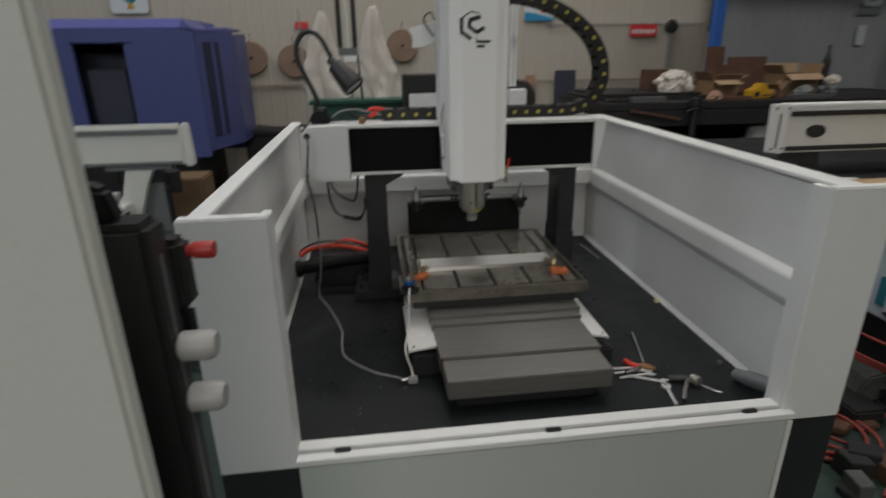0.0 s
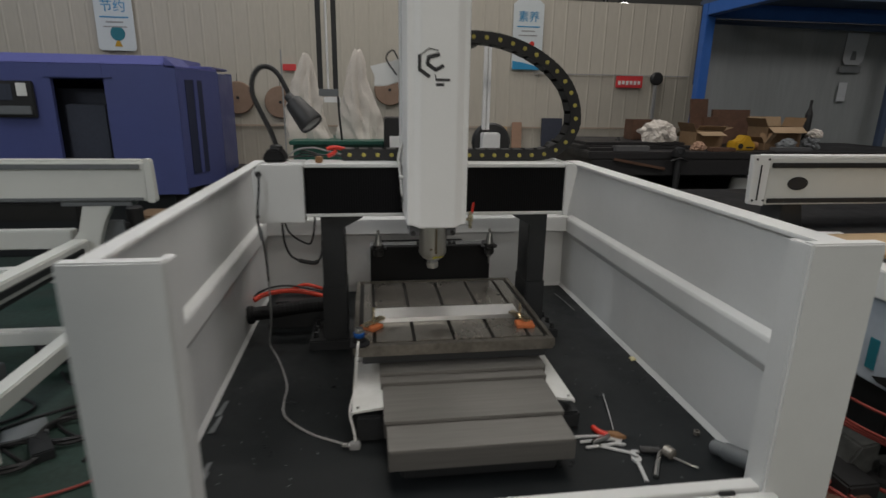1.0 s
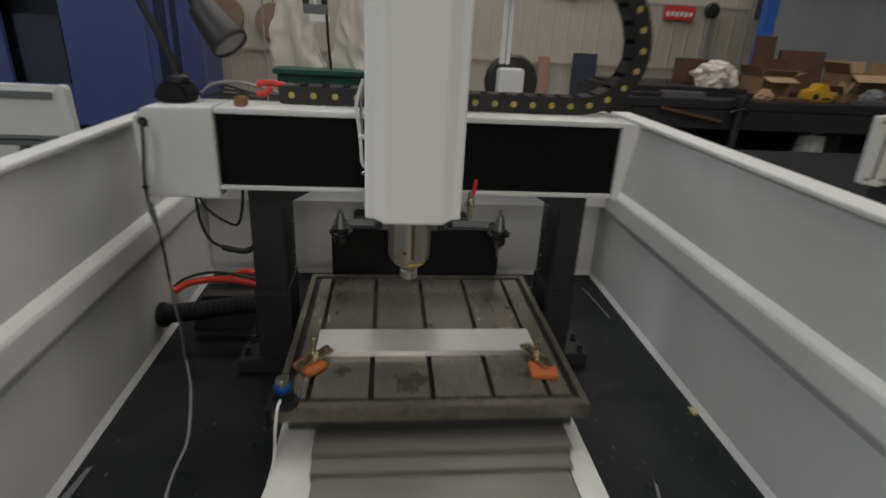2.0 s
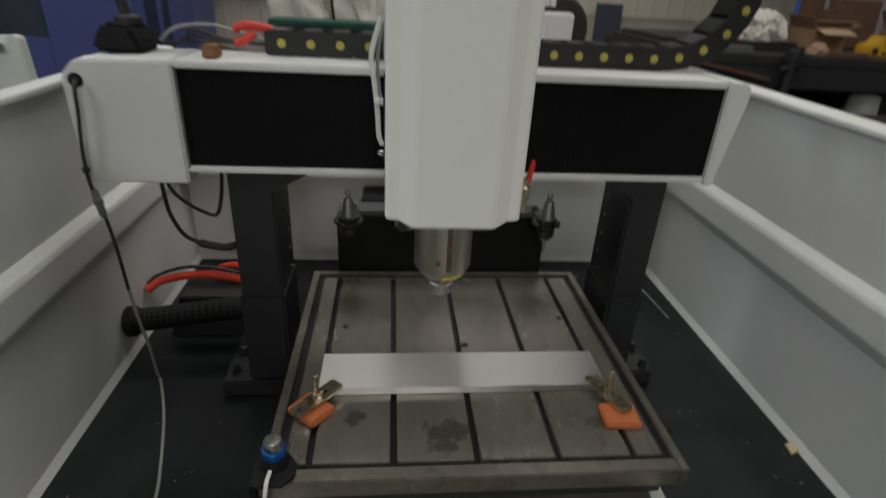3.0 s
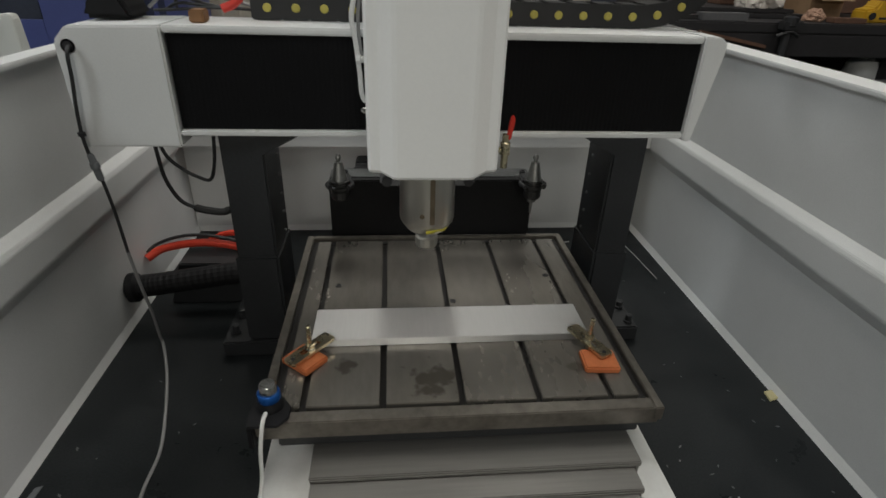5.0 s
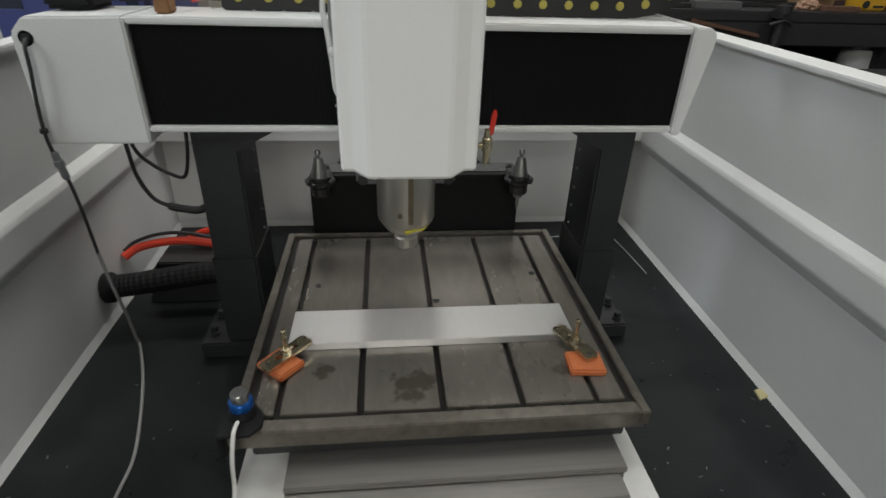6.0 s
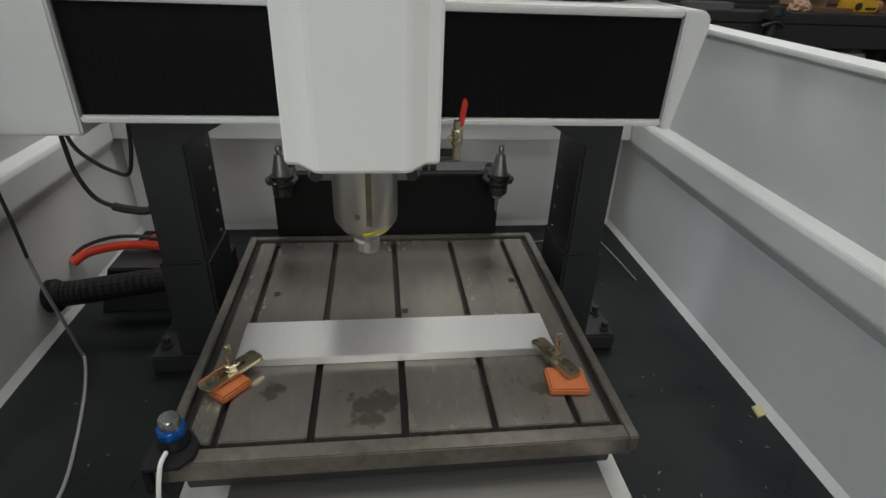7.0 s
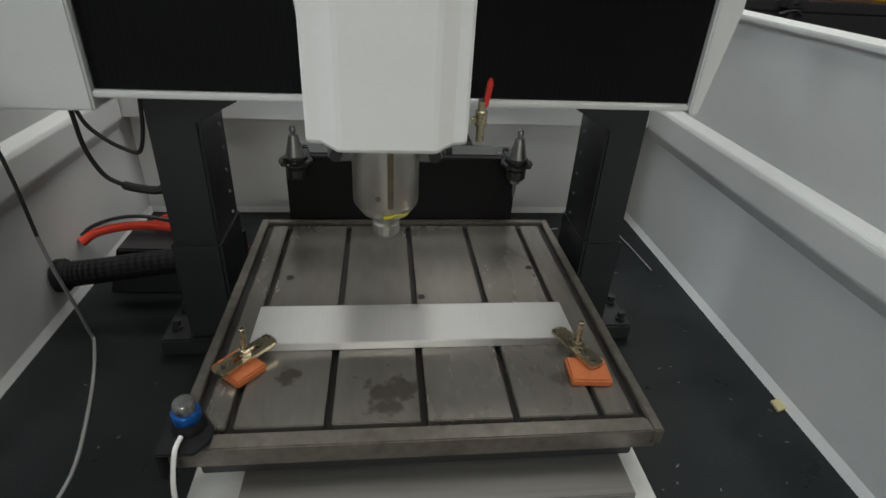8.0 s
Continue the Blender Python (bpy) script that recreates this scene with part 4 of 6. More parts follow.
bh = part("air_hose", tube([(-0.825, 2.645, 0.738), (-0.80, 2.66, 0.757), (-0.74, 2.665, 0.778), (-0.67, 2.665, 0.784), (-0.58, 2.66, 0.770), (-0.49, 2.67, 0.735), (-0.455, 2.73, 0.62)], 0.005, 8), RUBBER)
tagged(bh, "thin black hose arching over the red one", "hose")
cb = part("paper_box", prism([(-0.76, 0.6005), (-0.43, 0.6005), (-0.43, 0.728), (-0.715, 0.735)], "y", 2.58, 2.72, 0.004), BLACK_CAST)
tagged(cb, "dark wedge-shaped housing beside the column", "housing")
vp = thing("hose_pipe", "thick black corrugated hose resting against the wall and housing", "hose", (-0.7, 2.55, 0.6))
part("tube", tube([(-0.80, 2.508, 0.707), (-0.74, 2.512, 0.712), (-0.65, 2.52, 0.722), (-0.56, 2.525, 0.732), (-0.48, 2.53, 0.735), (-0.42, 2.53, 0.735)], lambda s: 0.031 + 0.0006 * math.sin(s * 160), 16, 20), SOOT, vp)
part("end_collar", lathe([(0.036, 0), (0.041, 0.004), (0.041, 0.022), (0.034, 0.030)], (-0.828, 2.506, 0.703), turn=pose(0, 0, 0, 0, 86, 4), seg=28), SOOT, vp)
for hx, hy in ((-0.345, 2.60), (0.40, 2.66)):
    pw = part("paper_scrap", box(hx - 0.012, hx + 0.012, hy - 0.01, hy + 0.01, 0.6005, 0.602, 0.0005), TUBE_WHITE)
    tagged(pw, "small white paper scrap on the tray", "scrap", "scraps")
ch = part("wood_chip", prism([(0.802, 2.09), (0.833, 2.10), (0.836, 2.128), (0.806, 2.122)], "z", 0.6005, 0.606, 0.001), CHIP)
tagged(ch, "yellowish chip lying at the wall's foot", "scrap", "scraps")
for p0, p1 in (((0.751, 2.923, 0.603), (0.771, 2.662, 0.603)), ((0.36, 2.90, 0.604), (0.55, 2.93, 0.606))):
    w = part("wire_end", tube([p0, tuple((a + b) / 2 + 0.001 for a, b in zip(p0[:2], p1[:2])) + (0.604,), p1], 0.002, 6), CABLE_GREY)
    tagged(w, "stray wire end lying on the tray", "wire", "stray wires")
w = part("air_tube_end", tube([(-0.34, 2.58, 0.606), (-0.325, 2.55, 0.615), (-0.345, 2.52, 0.606)], 0.004, 8), RED_HOSE)
tagged(w, "short orange tube end by the rack", "tube")
w = part("copper_wire", tube([(0.40, 2.70, 0.61), (0.46, 2.72, 0.625), (0.54, 2.75, 0.615), (0.50, 2.80, 0.61)], 0.004, 8), RUSTY_WOOD)
tagged(w, "copper-coloured wires curling behind the column", "wire")


rng = random.Random(12)
bm = bmesh.new()
for k in range(70):
    cx, cy = (rng.uniform(-0.78, -0.40), rng.uniform(1.35, 2.3)) if k % 2 else (rng.uniform(0.42, 0.80), rng.uniform(1.35, 2.7))
    l, wd, a = rng.uniform(0.002, 0.007), rng.uniform(0.001, 0.0025), rng.uniform(0, 3.1)
    prism([(cx + l * math.cos(a), cy + l * math.sin(a)), (cx - wd * math.sin(a), cy + wd * math.cos(a)), (cx - l * math.cos(a), cy - l * math.sin(a)), (cx + wd * math.sin(a), cy - wd * math.cos(a))], "z", 0.6002, 0.6012, bm=bm)
tagged(part("metal_chips", bm, FIN), "tiny grey metal chips scattered over the tray", "chips", kind="stuff")


def wrench(x, y, turn, length):
    t = thing("spanner", "chromed spanner lying in the tray's corner", "spanner", group="loose hand tools")
    part("shank", box(-length / 2, length / 2, -0.006, 0.006, 0, 0.006, 0.002), ALU, t)
    bm = prism([(length / 2 - 0.004, -0.009), (length / 2 + 0.012, -0.016), (length / 2 + 0.024, -0.012), (length / 2 + 0.012, -0.004), (length / 2 + 0.012, 0.004), (length / 2 + 0.024, 0.012), (length / 2 + 0.012, 0.016), (length / 2 - 0.004, 0.009)], "z", 0, 0.008, 0.001)
    part("jaw", bm, ALU, t)
    t.matrix_world = pose(x, y, 0.602, 0, 0, turn)


wrench(0.43, 1.575, 2, 0.11)
wrench(0.425, 1.598, -3, 0.12)
wrench(0.437, 1.548, 5, 0.11)
wrench(0.47, 1.525, -28, 0.10)
wrench(0.505, 1.415, 80, 0.09)
pl = thing("combination_pliers", "pliers with a red grip lying in the tray", "pliers", (0.47, 1.6, 0.6))
part("grip", tube([(0.445, 1.64, 0.61), (0.452, 1.615, 0.612), (0.475, 1.59, 0.612)], 0.009, 8), RED, pl)
part("grip", tube([(0.41, 1.56, 0.61), (0.45, 1.57, 0.612), (0.475, 1.585, 0.612)], 0.008, 8), CHROME, pl)
part("jaw", prism([(0.47, 1.59), (0.50, 1.57), (0.53, 1.568), (0.51, 1.60), (0.485, 1.607)], "z", 0.606, 0.618, 0.002), RUSTY_WOOD, pl)
rd = part("wire_rod", tube([(0.563, 1.83, 0.615), (0.535, 1.72, 0.612), (0.508, 1.62, 0.609)], 0.0022, 6), ALU)
tagged(rd, "thin bright rod leaning on the pliers", "rod")
gn = thing("hex_socket_set", "dark socket and key lying among the tools", "socket tool", (0.6, 1.47, 0.6))
part("socket", lathe([(0.016, 0), (0.018, 0.004), (0.018, 0.03), (0.012, 0.034)], (0.615, 1.49, 0.618), turn=pose(0, 0, 0, 90, 0, 20), seg=18), STEEL, gn)
part("key", tube([(0.60, 1.49, 0.612), (0.565, 1.44, 0.61), (0.53, 1.385, 0.608)], 0.008, 8), CHROME, gn)
part("key_tail", tube([(0.62, 1.47, 0.61), (0.655, 1.43, 0.608), (0.68, 1.41, 0.606)], 0.003, 6), CHROME, gn)
part("handle", tube([(0.545, 1.51, 0.61), (0.575, 1.50, 0.613), (0.60, 1.495, 0.614)], 0.011, 8), RUBBER, gn)
nt = part("loose_nut", lathe([(0.012, 0.6005), (0.012, 0.612), (0.006, 0.6125), (0.006, 0.604)], (0.778, 1.578, 0), seg=6), STEEL)
tagged(nt, "loose dark nut lying on the tray", "nut")
cyl = thing("air_fitting", "grey plastic pipe fitting lying by the front post", "pipe fitting", (0.81, 1.43, 0.6))
lie = (Vector((0.775, 1.478, 0.624)) - Vector((0.806, 1.375, 0.648))).to_track_quat("Z", "Y").to_matrix().to_4x4()
part("pipe", lathe([(0.024, -0.03), (0.027, -0.026), (0.027, 0.07), (0.024, 0.073)], (0.8045, 1.375, 0.648), turn=lie, seg=28), GREY_PLASTIC, cyl, smooth=True)
part("cap", lathe([(0.020, 0.07), (0.022, 0.075), (0.022, 0.112), (0.016, 0.118)], (0.8045, 1.375, 0.648), turn=lie, seg=24), GREY_PLASTIC, cyl, smooth=True)
for k, (sx, sy) in enumerate(((-0.80, 1.90), (-0.795, 1.80), (-0.765, 1.55), (-0.76, 1.50))):
    sh = part("foil_strip", prism([(sx - 0.012, sy - 0.05), (sx + 0.008, sy - 0.045), (sx + 0.012, sy + 0.05), (sx + 0.0, sy + 0.045)], "z", 0.6005 + 0.002 * k, 0.603 + 0.002 * k, 0.0005), GREY_PLASTIC)
    tagged(sh, "crumpled grey strip lying along the wall's foot", "scrap", "scraps")


# ---------------------------------------------------------------- control cabinet beside the front
cab = thing("control_cabinet", "pale grey steel control cabinet standing beside the router", "control cabinet", (-0.9, 0.4, 0))
part("carcass", box(-1.15, -0.80, 0.3185, 0.52, 0.06, 1.95, 0.004), CREAM, cab)
part("door", box(-1.16, -0.577, 0.300, 0.318, 0.08, 1.97, 0.004), CREAM, cab)
part("plinth", box(-1.13, -0.81, 0.33, 0.51, 0.0, 0.0595, 0.004), BLACK_CAST, cab)
part("mount", box(-0.72, -0.66, 0.3185, 0.3745, 1.0, 1.5, 0.003), BLACK_CAST, cab)
station = part("button_housing", box(-0.70, -0.579, 0.375, 0.412, 0.90, 1.576, 0.006), RUBBER, cab, "black button station")
part("seam", box(-0.5795, -0.578, 0.39, 0.393, 0.93, 1.55, 0.0003), GREY_PLASTIC, station)
part("side_handle", tube([(-0.625, 0.3745, 1.50), (-0.625, 0.366, 1.49), (-0.618, 0.366, 1.40), (-0.618, 0.3745, 1.385)], 0.0035, 8), CHROME, station)
part("hook", prism([(-0.626, 1.5765), (-0.600, 1.5765), (-0.606, 1.598), (-0.618, 1.604), (-0.628, 1.602)], "y", 0.385, 0.402, 0.003), SOOT, cab)
part("switch_box", box(-0.610, -0.572, 0.4125, 0.436, 1.495, 1.552, 0.005), RUBBER, cab, "black switch box")
part("switch_socket", box(-0.612, -0.576, 0.413, 0.434, 1.462, 1.4945, 0.005), SOOT, cab)
part("stop_button", lathe([(0.005, 0), (0.005, 0.003), (0.0068, 0.005), (0.0072, 0.018), (0.006, 0.020)], (-0.572, 0.426, 1.540), axis="x", seg=24), STOP_RED, cab, "red emergency stop button", smooth=True)
for kz in (1.474, 1.428):
    part("selector_knob", lathe([(0.009, 0), (0.0115, 0.002), (0.012, 0.022), (0.009, 0.027)], (-0.579, 0.394, kz), axis="x", seg=24), KNOB, cab, "pale round knob", smooth=True)


# ---------------------------------------------------------------- second router frame in assembly
def frame_machine():
    t = thing("router_frame", "unfinished white router frame with gantry beam", "machine frame", (-2.3, 3.0, 0))
    part("gantry_beam", box(-3.5, -1.605, 3.60, 3.66, 1.03, 1.262, 0.006), CREAM, t)
    part("beam_cap", prism([(-1.6045, 1.02), (-1.565, 1.02), (-1.555, 1.035), (-1.565, 1.27), (-1.572, 1.282), (-1.6045, 1.284)], "y", 3.585, 3.64, 0.004), CREAM, t)
    part("linear_rail", box(-3.5, -1.63, 3.585, 3.5995, 1.222, 1.252, 0.003), GREY_PLASTIC, t, "grey linear rail")
    part("linear_rail", box(-3.5, -1.63, 3.62, 3.66, 1.2625, 1.278, 0.003), CREAM, t)
    part("linear_rail", box(-3.5, -1.63, 3.585, 3.5995, 1.034, 1.052, 0.003), GREY_PLASTIC, t)
    part("beam_foot", box(-2.1, -1.70, 3.60, 3.68, 1.0, 1.0295, 0.003), GREY_PLASTIC, t)
    part("gantry_post", prism([(-2.20, 0.56), (-1.99, 0.56), (-1.87, 0.90), (-1.82, 0.9995), (-1.985, 0.9995), (-2.03, 0.84), (-2.10, 0.75)], "y", 3.60, 3.655, 0.004), CREAM, t)
    for x0 in (-2.07, -3.70):
        part("rail_beam", box(x0, x0 + 0.095, 1.2, 3.598, 0.70, 0.80, 0.008), CREAM, t)
        part("linear_rail", box(x0 + 0.0955, x0 + 0.110, 1.2, 3.5, 0.73, 0.765, 0.003), BLACK_CAST, t)
        part("rack_rail", box(x0 + 0.01, x0 + 0.09, 1.2, 3.5, 0.676, 0.6995, 0.002), BLACK_CAST, t)
        part("lower_beam", box(x0, x0 + 0.095, 1.2, 3.598, 0.21, 0.305, 0.008), CREAM, t)
        for y in (1.25, 2.45, 3.45):
            part("frame_leg", box(x0 + 0.002, x0 + 0.093, y, y + 0.09, 0.0, 0.2095, 0.006), CREAM, t)
            part("frame_post", box(x0 + 0.002, x0 + 0.093, y, y + 0.09, 0.3055, 0.6755, 0.006), CREAM, t)
    part("cross_beam", box(-3.604, -2.10, 3.66, 3.74, 0.722, 0.838, 0.006), CREAM, t)
    part("cross_beam", box(-3.604, -2.071, 3.36, 3.44, 0.60, 0.682, 0.006), CREAM, t)
    part("cross_beam", box(-3.604, -2.071, 3.36, 3.44, 0.215, 0.30, 0.006), CREAM, t)
    part("motor", box(-1.92, -1.80, 3.68, 3.80, 0.60, 0.86, 0.01), RUBBER, t, "black motor")
    part("motor", lathe([(0.05, 0), (0.05, 0.14), (0.04, 0.15)], (-1.80, 3.86, 0.80), seg=20), RUBBER, t)
    part("motor_bracket", box(-1.99, -1.79, 3.656, 3.6795, 0.58, 0.90, 0.003), GREY_PLASTIC, t)
    part("cable_tray", box(-3.3, -2.12, 3.82, 3.98, 0.86, 0.985, 0.01), RUBBER, t, "black cable tray")
    return t


frame_machine()
for k in range(3):
    cx = -1.95 + 0.17 * k
    co = part("coiled_hose", tube([(cx + (0.13 + 0.012 * i % 0.03) * math.cos(i * 0.6), 2.55 + 0.2 * k + 0.11 * math.sin(i * 0.6), 0.014 + 0.004 * (i % 4) + 0.0008 * i) for i in range(26)], 0.011, 6, 4), RUBBER)
    tagged(co, "black hose coiled on the workshop floor", "hose", "floor hoses")
rng = random.Random(5)
for k in range(9):
    x, y = rng.uniform(-2.5, -1.45), rng.uniform(2.45, 3.7)
    w, d, h = rng.uniform(0.05, 0.16), rng.uniform(0.04, 0.10), rng.uniform(0.03, 0.14)
    fb = part("floor_scrap", prism([(-w, -d), (w * 0.8, -d * 1.1), (w, d), (-w * 0.7, d * 0.9)], "z", 0, h, 0.006), (RUBBER, BLACK_CAST, GREY_PLASTIC)[k % 3])
    fb.matrix_world = pose(x, y, 0.0, 0, 0, rng.uniform(0, 180))
    tagged(fb, "dirty dark offcut lying on the workshop floor", "offcut", "floor offcuts")
for k in range(4):
    pts = [(-1.5 - 0.25 * k + 0.16 * math.sin(1.3 * i + k), 2.5 + 0.13 * i, 0.012) for i in range(8)]
    fc = part("black_cable", tube(pts, 0.008, 6, 5), RUBBER)
    tagged(fc, "black cable straggling over the workshop floor", "cable", "floor cables")
oh = part("floor_cable", tube([(-1.9, 2.2, 0.012), (-1.6, 2.3, 0.012), (-1.35, 2.45, 0.012), (-1.1, 2.5, 0.012)], 0.007, 8), FLOOR_RED)
tagged(oh, "orange-red cable lying across the workshop floor", "cable")
for x, y, z, s, tn in ((-1.86, 4.4, 0.80, 0.13, 10),):
    bx = part("wooden_crate", box(x - s, x + s, y - 0.15, y + 0.15, 0.0, z, 0.012), CARD)
    bx.matrix_world = pose(0, 0, 0, 0, 0, 0)
    tagged(bx, "brown carton standing behind the unfinished frame", "carton")


# ---------------------------------------------------------------- blue machining centre
def blue_machine():
    t = thing("machining_centre", "blue-violet enclosed machining centre with dark door openings", "machine tool", (-3.2, 6.5, 0))
    X0, X1, Y0, Y1, Z = -4.8, -2.13, 6.0, 7.25, 2.02
    part("plinth", box(X0 + 0.1, X1 - 0.16, Y0 + 0.1, Y1 - 0.1, 0.0, 0.66, 0.01), BLACK_CAST, t)
    bm = box(X0, -3.27, Y0, Y0 + 0.05, 0.66, 1.925, 0.004)
    box(-2.80, X1, Y0, Y0 + 0.05, 0.66, 1.925, 0.004, bm=bm)
    box(-3.27, -2.80, Y0, Y0 + 0.05, 1.79, 1.925, 0.004, bm=bm)
    box(-3.27, -2.80, Y0, Y0 + 0.05, 0.66, 1.0, 0.004, bm=bm)
    part("front_panel", bm, BLUE_PAINT, t)
    slant = lambda d, off=0.0: (X1 + 0.383 * d + off, Y0 + d)
    part("corner_panel", prism([slant(0.004), slant(0.62), slant(0.62, -0.05), slant(0.051, -0.05)], "z", 0.72, 1.90, 0.004), BLUE_PAINT, t)
    part("corner_roof", prism([slant(0.0), slant(0.62), slant(0.62, -0.5), slant(0.0, -0.1)], "z", 1.9005, 1.924, 0.006), BLUE_LIGHT, t)
    part("side_panel", box(X1 + 0.19, X1 + 0.237, Y0 + 0.621, Y1, 0.72, 1.88, 0.004), BLUE_PAINT, t)
    part("side_panel", box(X0, X0 + 0.05, Y0 + 0.051, Y1, 0.66, 1.925, 0.004), BLUE_PAINT, t)
    part("roof", prism([(Y0 + 0.0, 1.926), (Y0 + 0.12, Z), (Y1, Z), (Y1, 1.926)], "x", X0, X1 - 0.10, 0.01), BLUE_LIGHT, t)
    part("roof_end", prism([(X1 - 0.0995, 1.926), (X1 - 0.004, 1.926), (X1 - 0.0995, Z - 0.004)], "y", Y0 + 0.012, Y0 + 0.55, 0.004), BLUE_LIGHT, t)
    part("roof_rear", box(X1 - 0.0995, X1 + 0.2, Y0 + 0.56, Y1, 1.926, 1.95, 0.01), BLUE_LIGHT, t)
    part("rear_panel", box(X0, X1 + 0.23, Y1 + 0.0005, Y1 + 0.04, 0.55, 1.90, 0.004), BLUE_PAINT, t)
    # solid blocks behind the door opening; its inner shade is put into their dark colour
    part("shaded_interior", box(-3.5, -2.6, Y0 + 0.3, Y0 + 0.9, 0.8, 1.7, 0.02), DARK, t)
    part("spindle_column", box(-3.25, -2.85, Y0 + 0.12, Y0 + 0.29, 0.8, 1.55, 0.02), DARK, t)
    for d0, d1 in ((0.105, 0.215), (0.265, 0.345)):
        part("side_window", prism([slant(d0, 0.003), slant(d1, 0.003), slant(d1, 0.008), slant(d0, 0.008)], "z", 0.86, 1.80, 0.0), DARK_BLUE, t, "dark side window")
    part("window_bar", prism([slant(0.218, 0.003), slant(0.262, 0.003), slant(0.262, 0.014), slant(0.218, 0.014)], "z", 0.86, 1.80, 0.0), BLUE_PAINT, t)
    part("door_rail", box(-3.33, -2.72, Y0 - 0.012, Y0 - 0.0005, 1.80, 1.825, 0.003), BLUE_PAINT, t)
    cp = part("control_panel", box(-3.78, -3.42, Y0 - 0.04, Y0 - 0.001, 1.42, 1.76, 0.01), RUBBER, t, "dark control panel")
    part("screen", box(-3.75, -3.60, Y0 - 0.045, Y0 - 0.0405, 1.58, 1.73, 0.003), DARK, cp)
    part("paper_note", box(-3.56, -3.47, Y0 - 0.046, Y0 - 0.0405, 1.62, 1.74, 0.002), TUBE_WHITE, cp)
    part("keyboard", box(-3.75, -3.45, Y0 - 0.06, Y0 - 0.0405, 1.45, 1.53, 0.004), GREY_PLASTIC, cp)
    return t


blue_machine()


# ---------------------------------------------------------------- things on and by the partition wall
def poster(x, z, w, h, accent, figure, characters):
    t = thing("wall_poster", "white workshop poster with blue heading hung on the wall", "poster", (x, 7.76, z), "wall posters")
    bm = prism([(x - w / 2, z + 0.03), (x - w / 2 + 0.03, z), (x + w / 2 - 0.03, z), (x + w / 2, z + 0.03), (x + w / 2, z + h - 0.05), (x + w / 2 - 0.06, z + h), (x - w / 2 + 0.06, z + h), (x - w / 2, z + h - 0.05)], "y", 7.76, 7.772, 0.002)
    part("board", bm, POSTER, t)
    c = bpy.data.curves.new("heading", "FONT")
    c.body, c.size, c.extrude, c.align_x = characters, 0.15, 0.001, "CENTER"
    ob = new("heading", c)
    me = bpy.data.meshes.new_from_object(ob)
    bpy.data.objects.remove(ob)
    me.materials.append(accent)
    head_ob = new("heading", me)
    me.transform(Matrix.Translation((x, 7.757, z + h - 0.26)) @ Matrix.Rotation(radians(90), 4, "X"))
    me.transform(Matrix.Translation(-t.location))
    head_ob.parent = t
    for k, wd in enumerate((0.75, 0.45, 0.62)):
        part("text_bar", box(x - w * wd / 2, x + w * wd / 2, 7.756, 7.7595, z + h - 0.34 - 0.055 * k, z + h - 0.325 - 0.055 * k, 0), accent if k == 0 else CABLE_GREY, t)
    figure(t, x, z)
    return t


def tree_emblem(t, x, z):
    part("emblem", lathe([(0.085, 0), (0.085, 0.003)], (x + 0.02, 7.7565, z + 0.20), axis="y", seg=24), TEAL, t)
    part("emblem_stem", prism([(x - 0.03, z + 0.05), (x + 0.06, z + 0.05), (x + 0.03, z + 0.12), (x, z + 0.12)], "y", 7.7565, 7.7595, 0), YELLOW, t)


def figure_emblem(t, x, z):
    part("emblem", prism([(x + 0.02, z + 0.1), (x + 0.11, z + 0.1), (x + 0.09, z + 0.26), (x + 0.05, z + 0.28)], "y", 7.7565, 7.7595, 0), RED, t)
    part("emblem_dot", lathe([(0.035, 0), (0.035, 0.003)], (x + 0.06, 7.7565, z + 0.33), axis="y", seg=18), RED, t)
    part("blue_band", prism([(x - 0.2, z + 0.0), (x + 0.2, z + 0.0), (x + 0.2, z + 0.03), (x - 0.05, z + 0.09), (x - 0.2, z + 0.11)], "y", 7.7565, 7.7595, 0), SKY_BLUE, t)


poster(-3.33, 2.17, 0.44, 0.72, SKY_BLUE, tree_emblem, "\u8282\u7ea6")
poster(1.89, 2.06, 0.42, 0.88, SKY_BLUE, figure_emblem, "\u7d20\u517b")
sg = thing("warning_sign", "red warning sign with white lettering bars", "sign", (3.40, 7.76, 1.93))
part("board", box(3.205, 3.60, 7.758, 7.772, 1.845, 2.015, 0.003), SIGN_RED, sg)
for k in range(6):
    part("letter_bar", box(3.235 + 0.058 * k, 3.275 + 0.058 * k, 7.754, 7.7575, 1.885 + 0.006 * (k % 2), 1.94, 0), TUBE_WHITE, sg)
sg = part("small_sign", box(-1.36, -1.19, 7.758, 7.772, 1.98, 2.06, 0.002), SIGN_RED)
tagged(sg, "small red sign half hidden behind a sack", "sign")
wf = thing("wall_socket", "round dark wall fan bracket on the partition", "wall fitting", (3.79, 7.72, 1.97))
part("rose", lathe([(0.07, 0), (0.09, 0.02), (0.09, 0.05)], (3.80, 7.71, 1.975), axis="y", seg=24), RUBBER, wf)
part("drop_pipe", box(3.775, 3.815, 7.73, 7.77, 1.15, 1.90, 0.004), CABLE_GREY, wf)
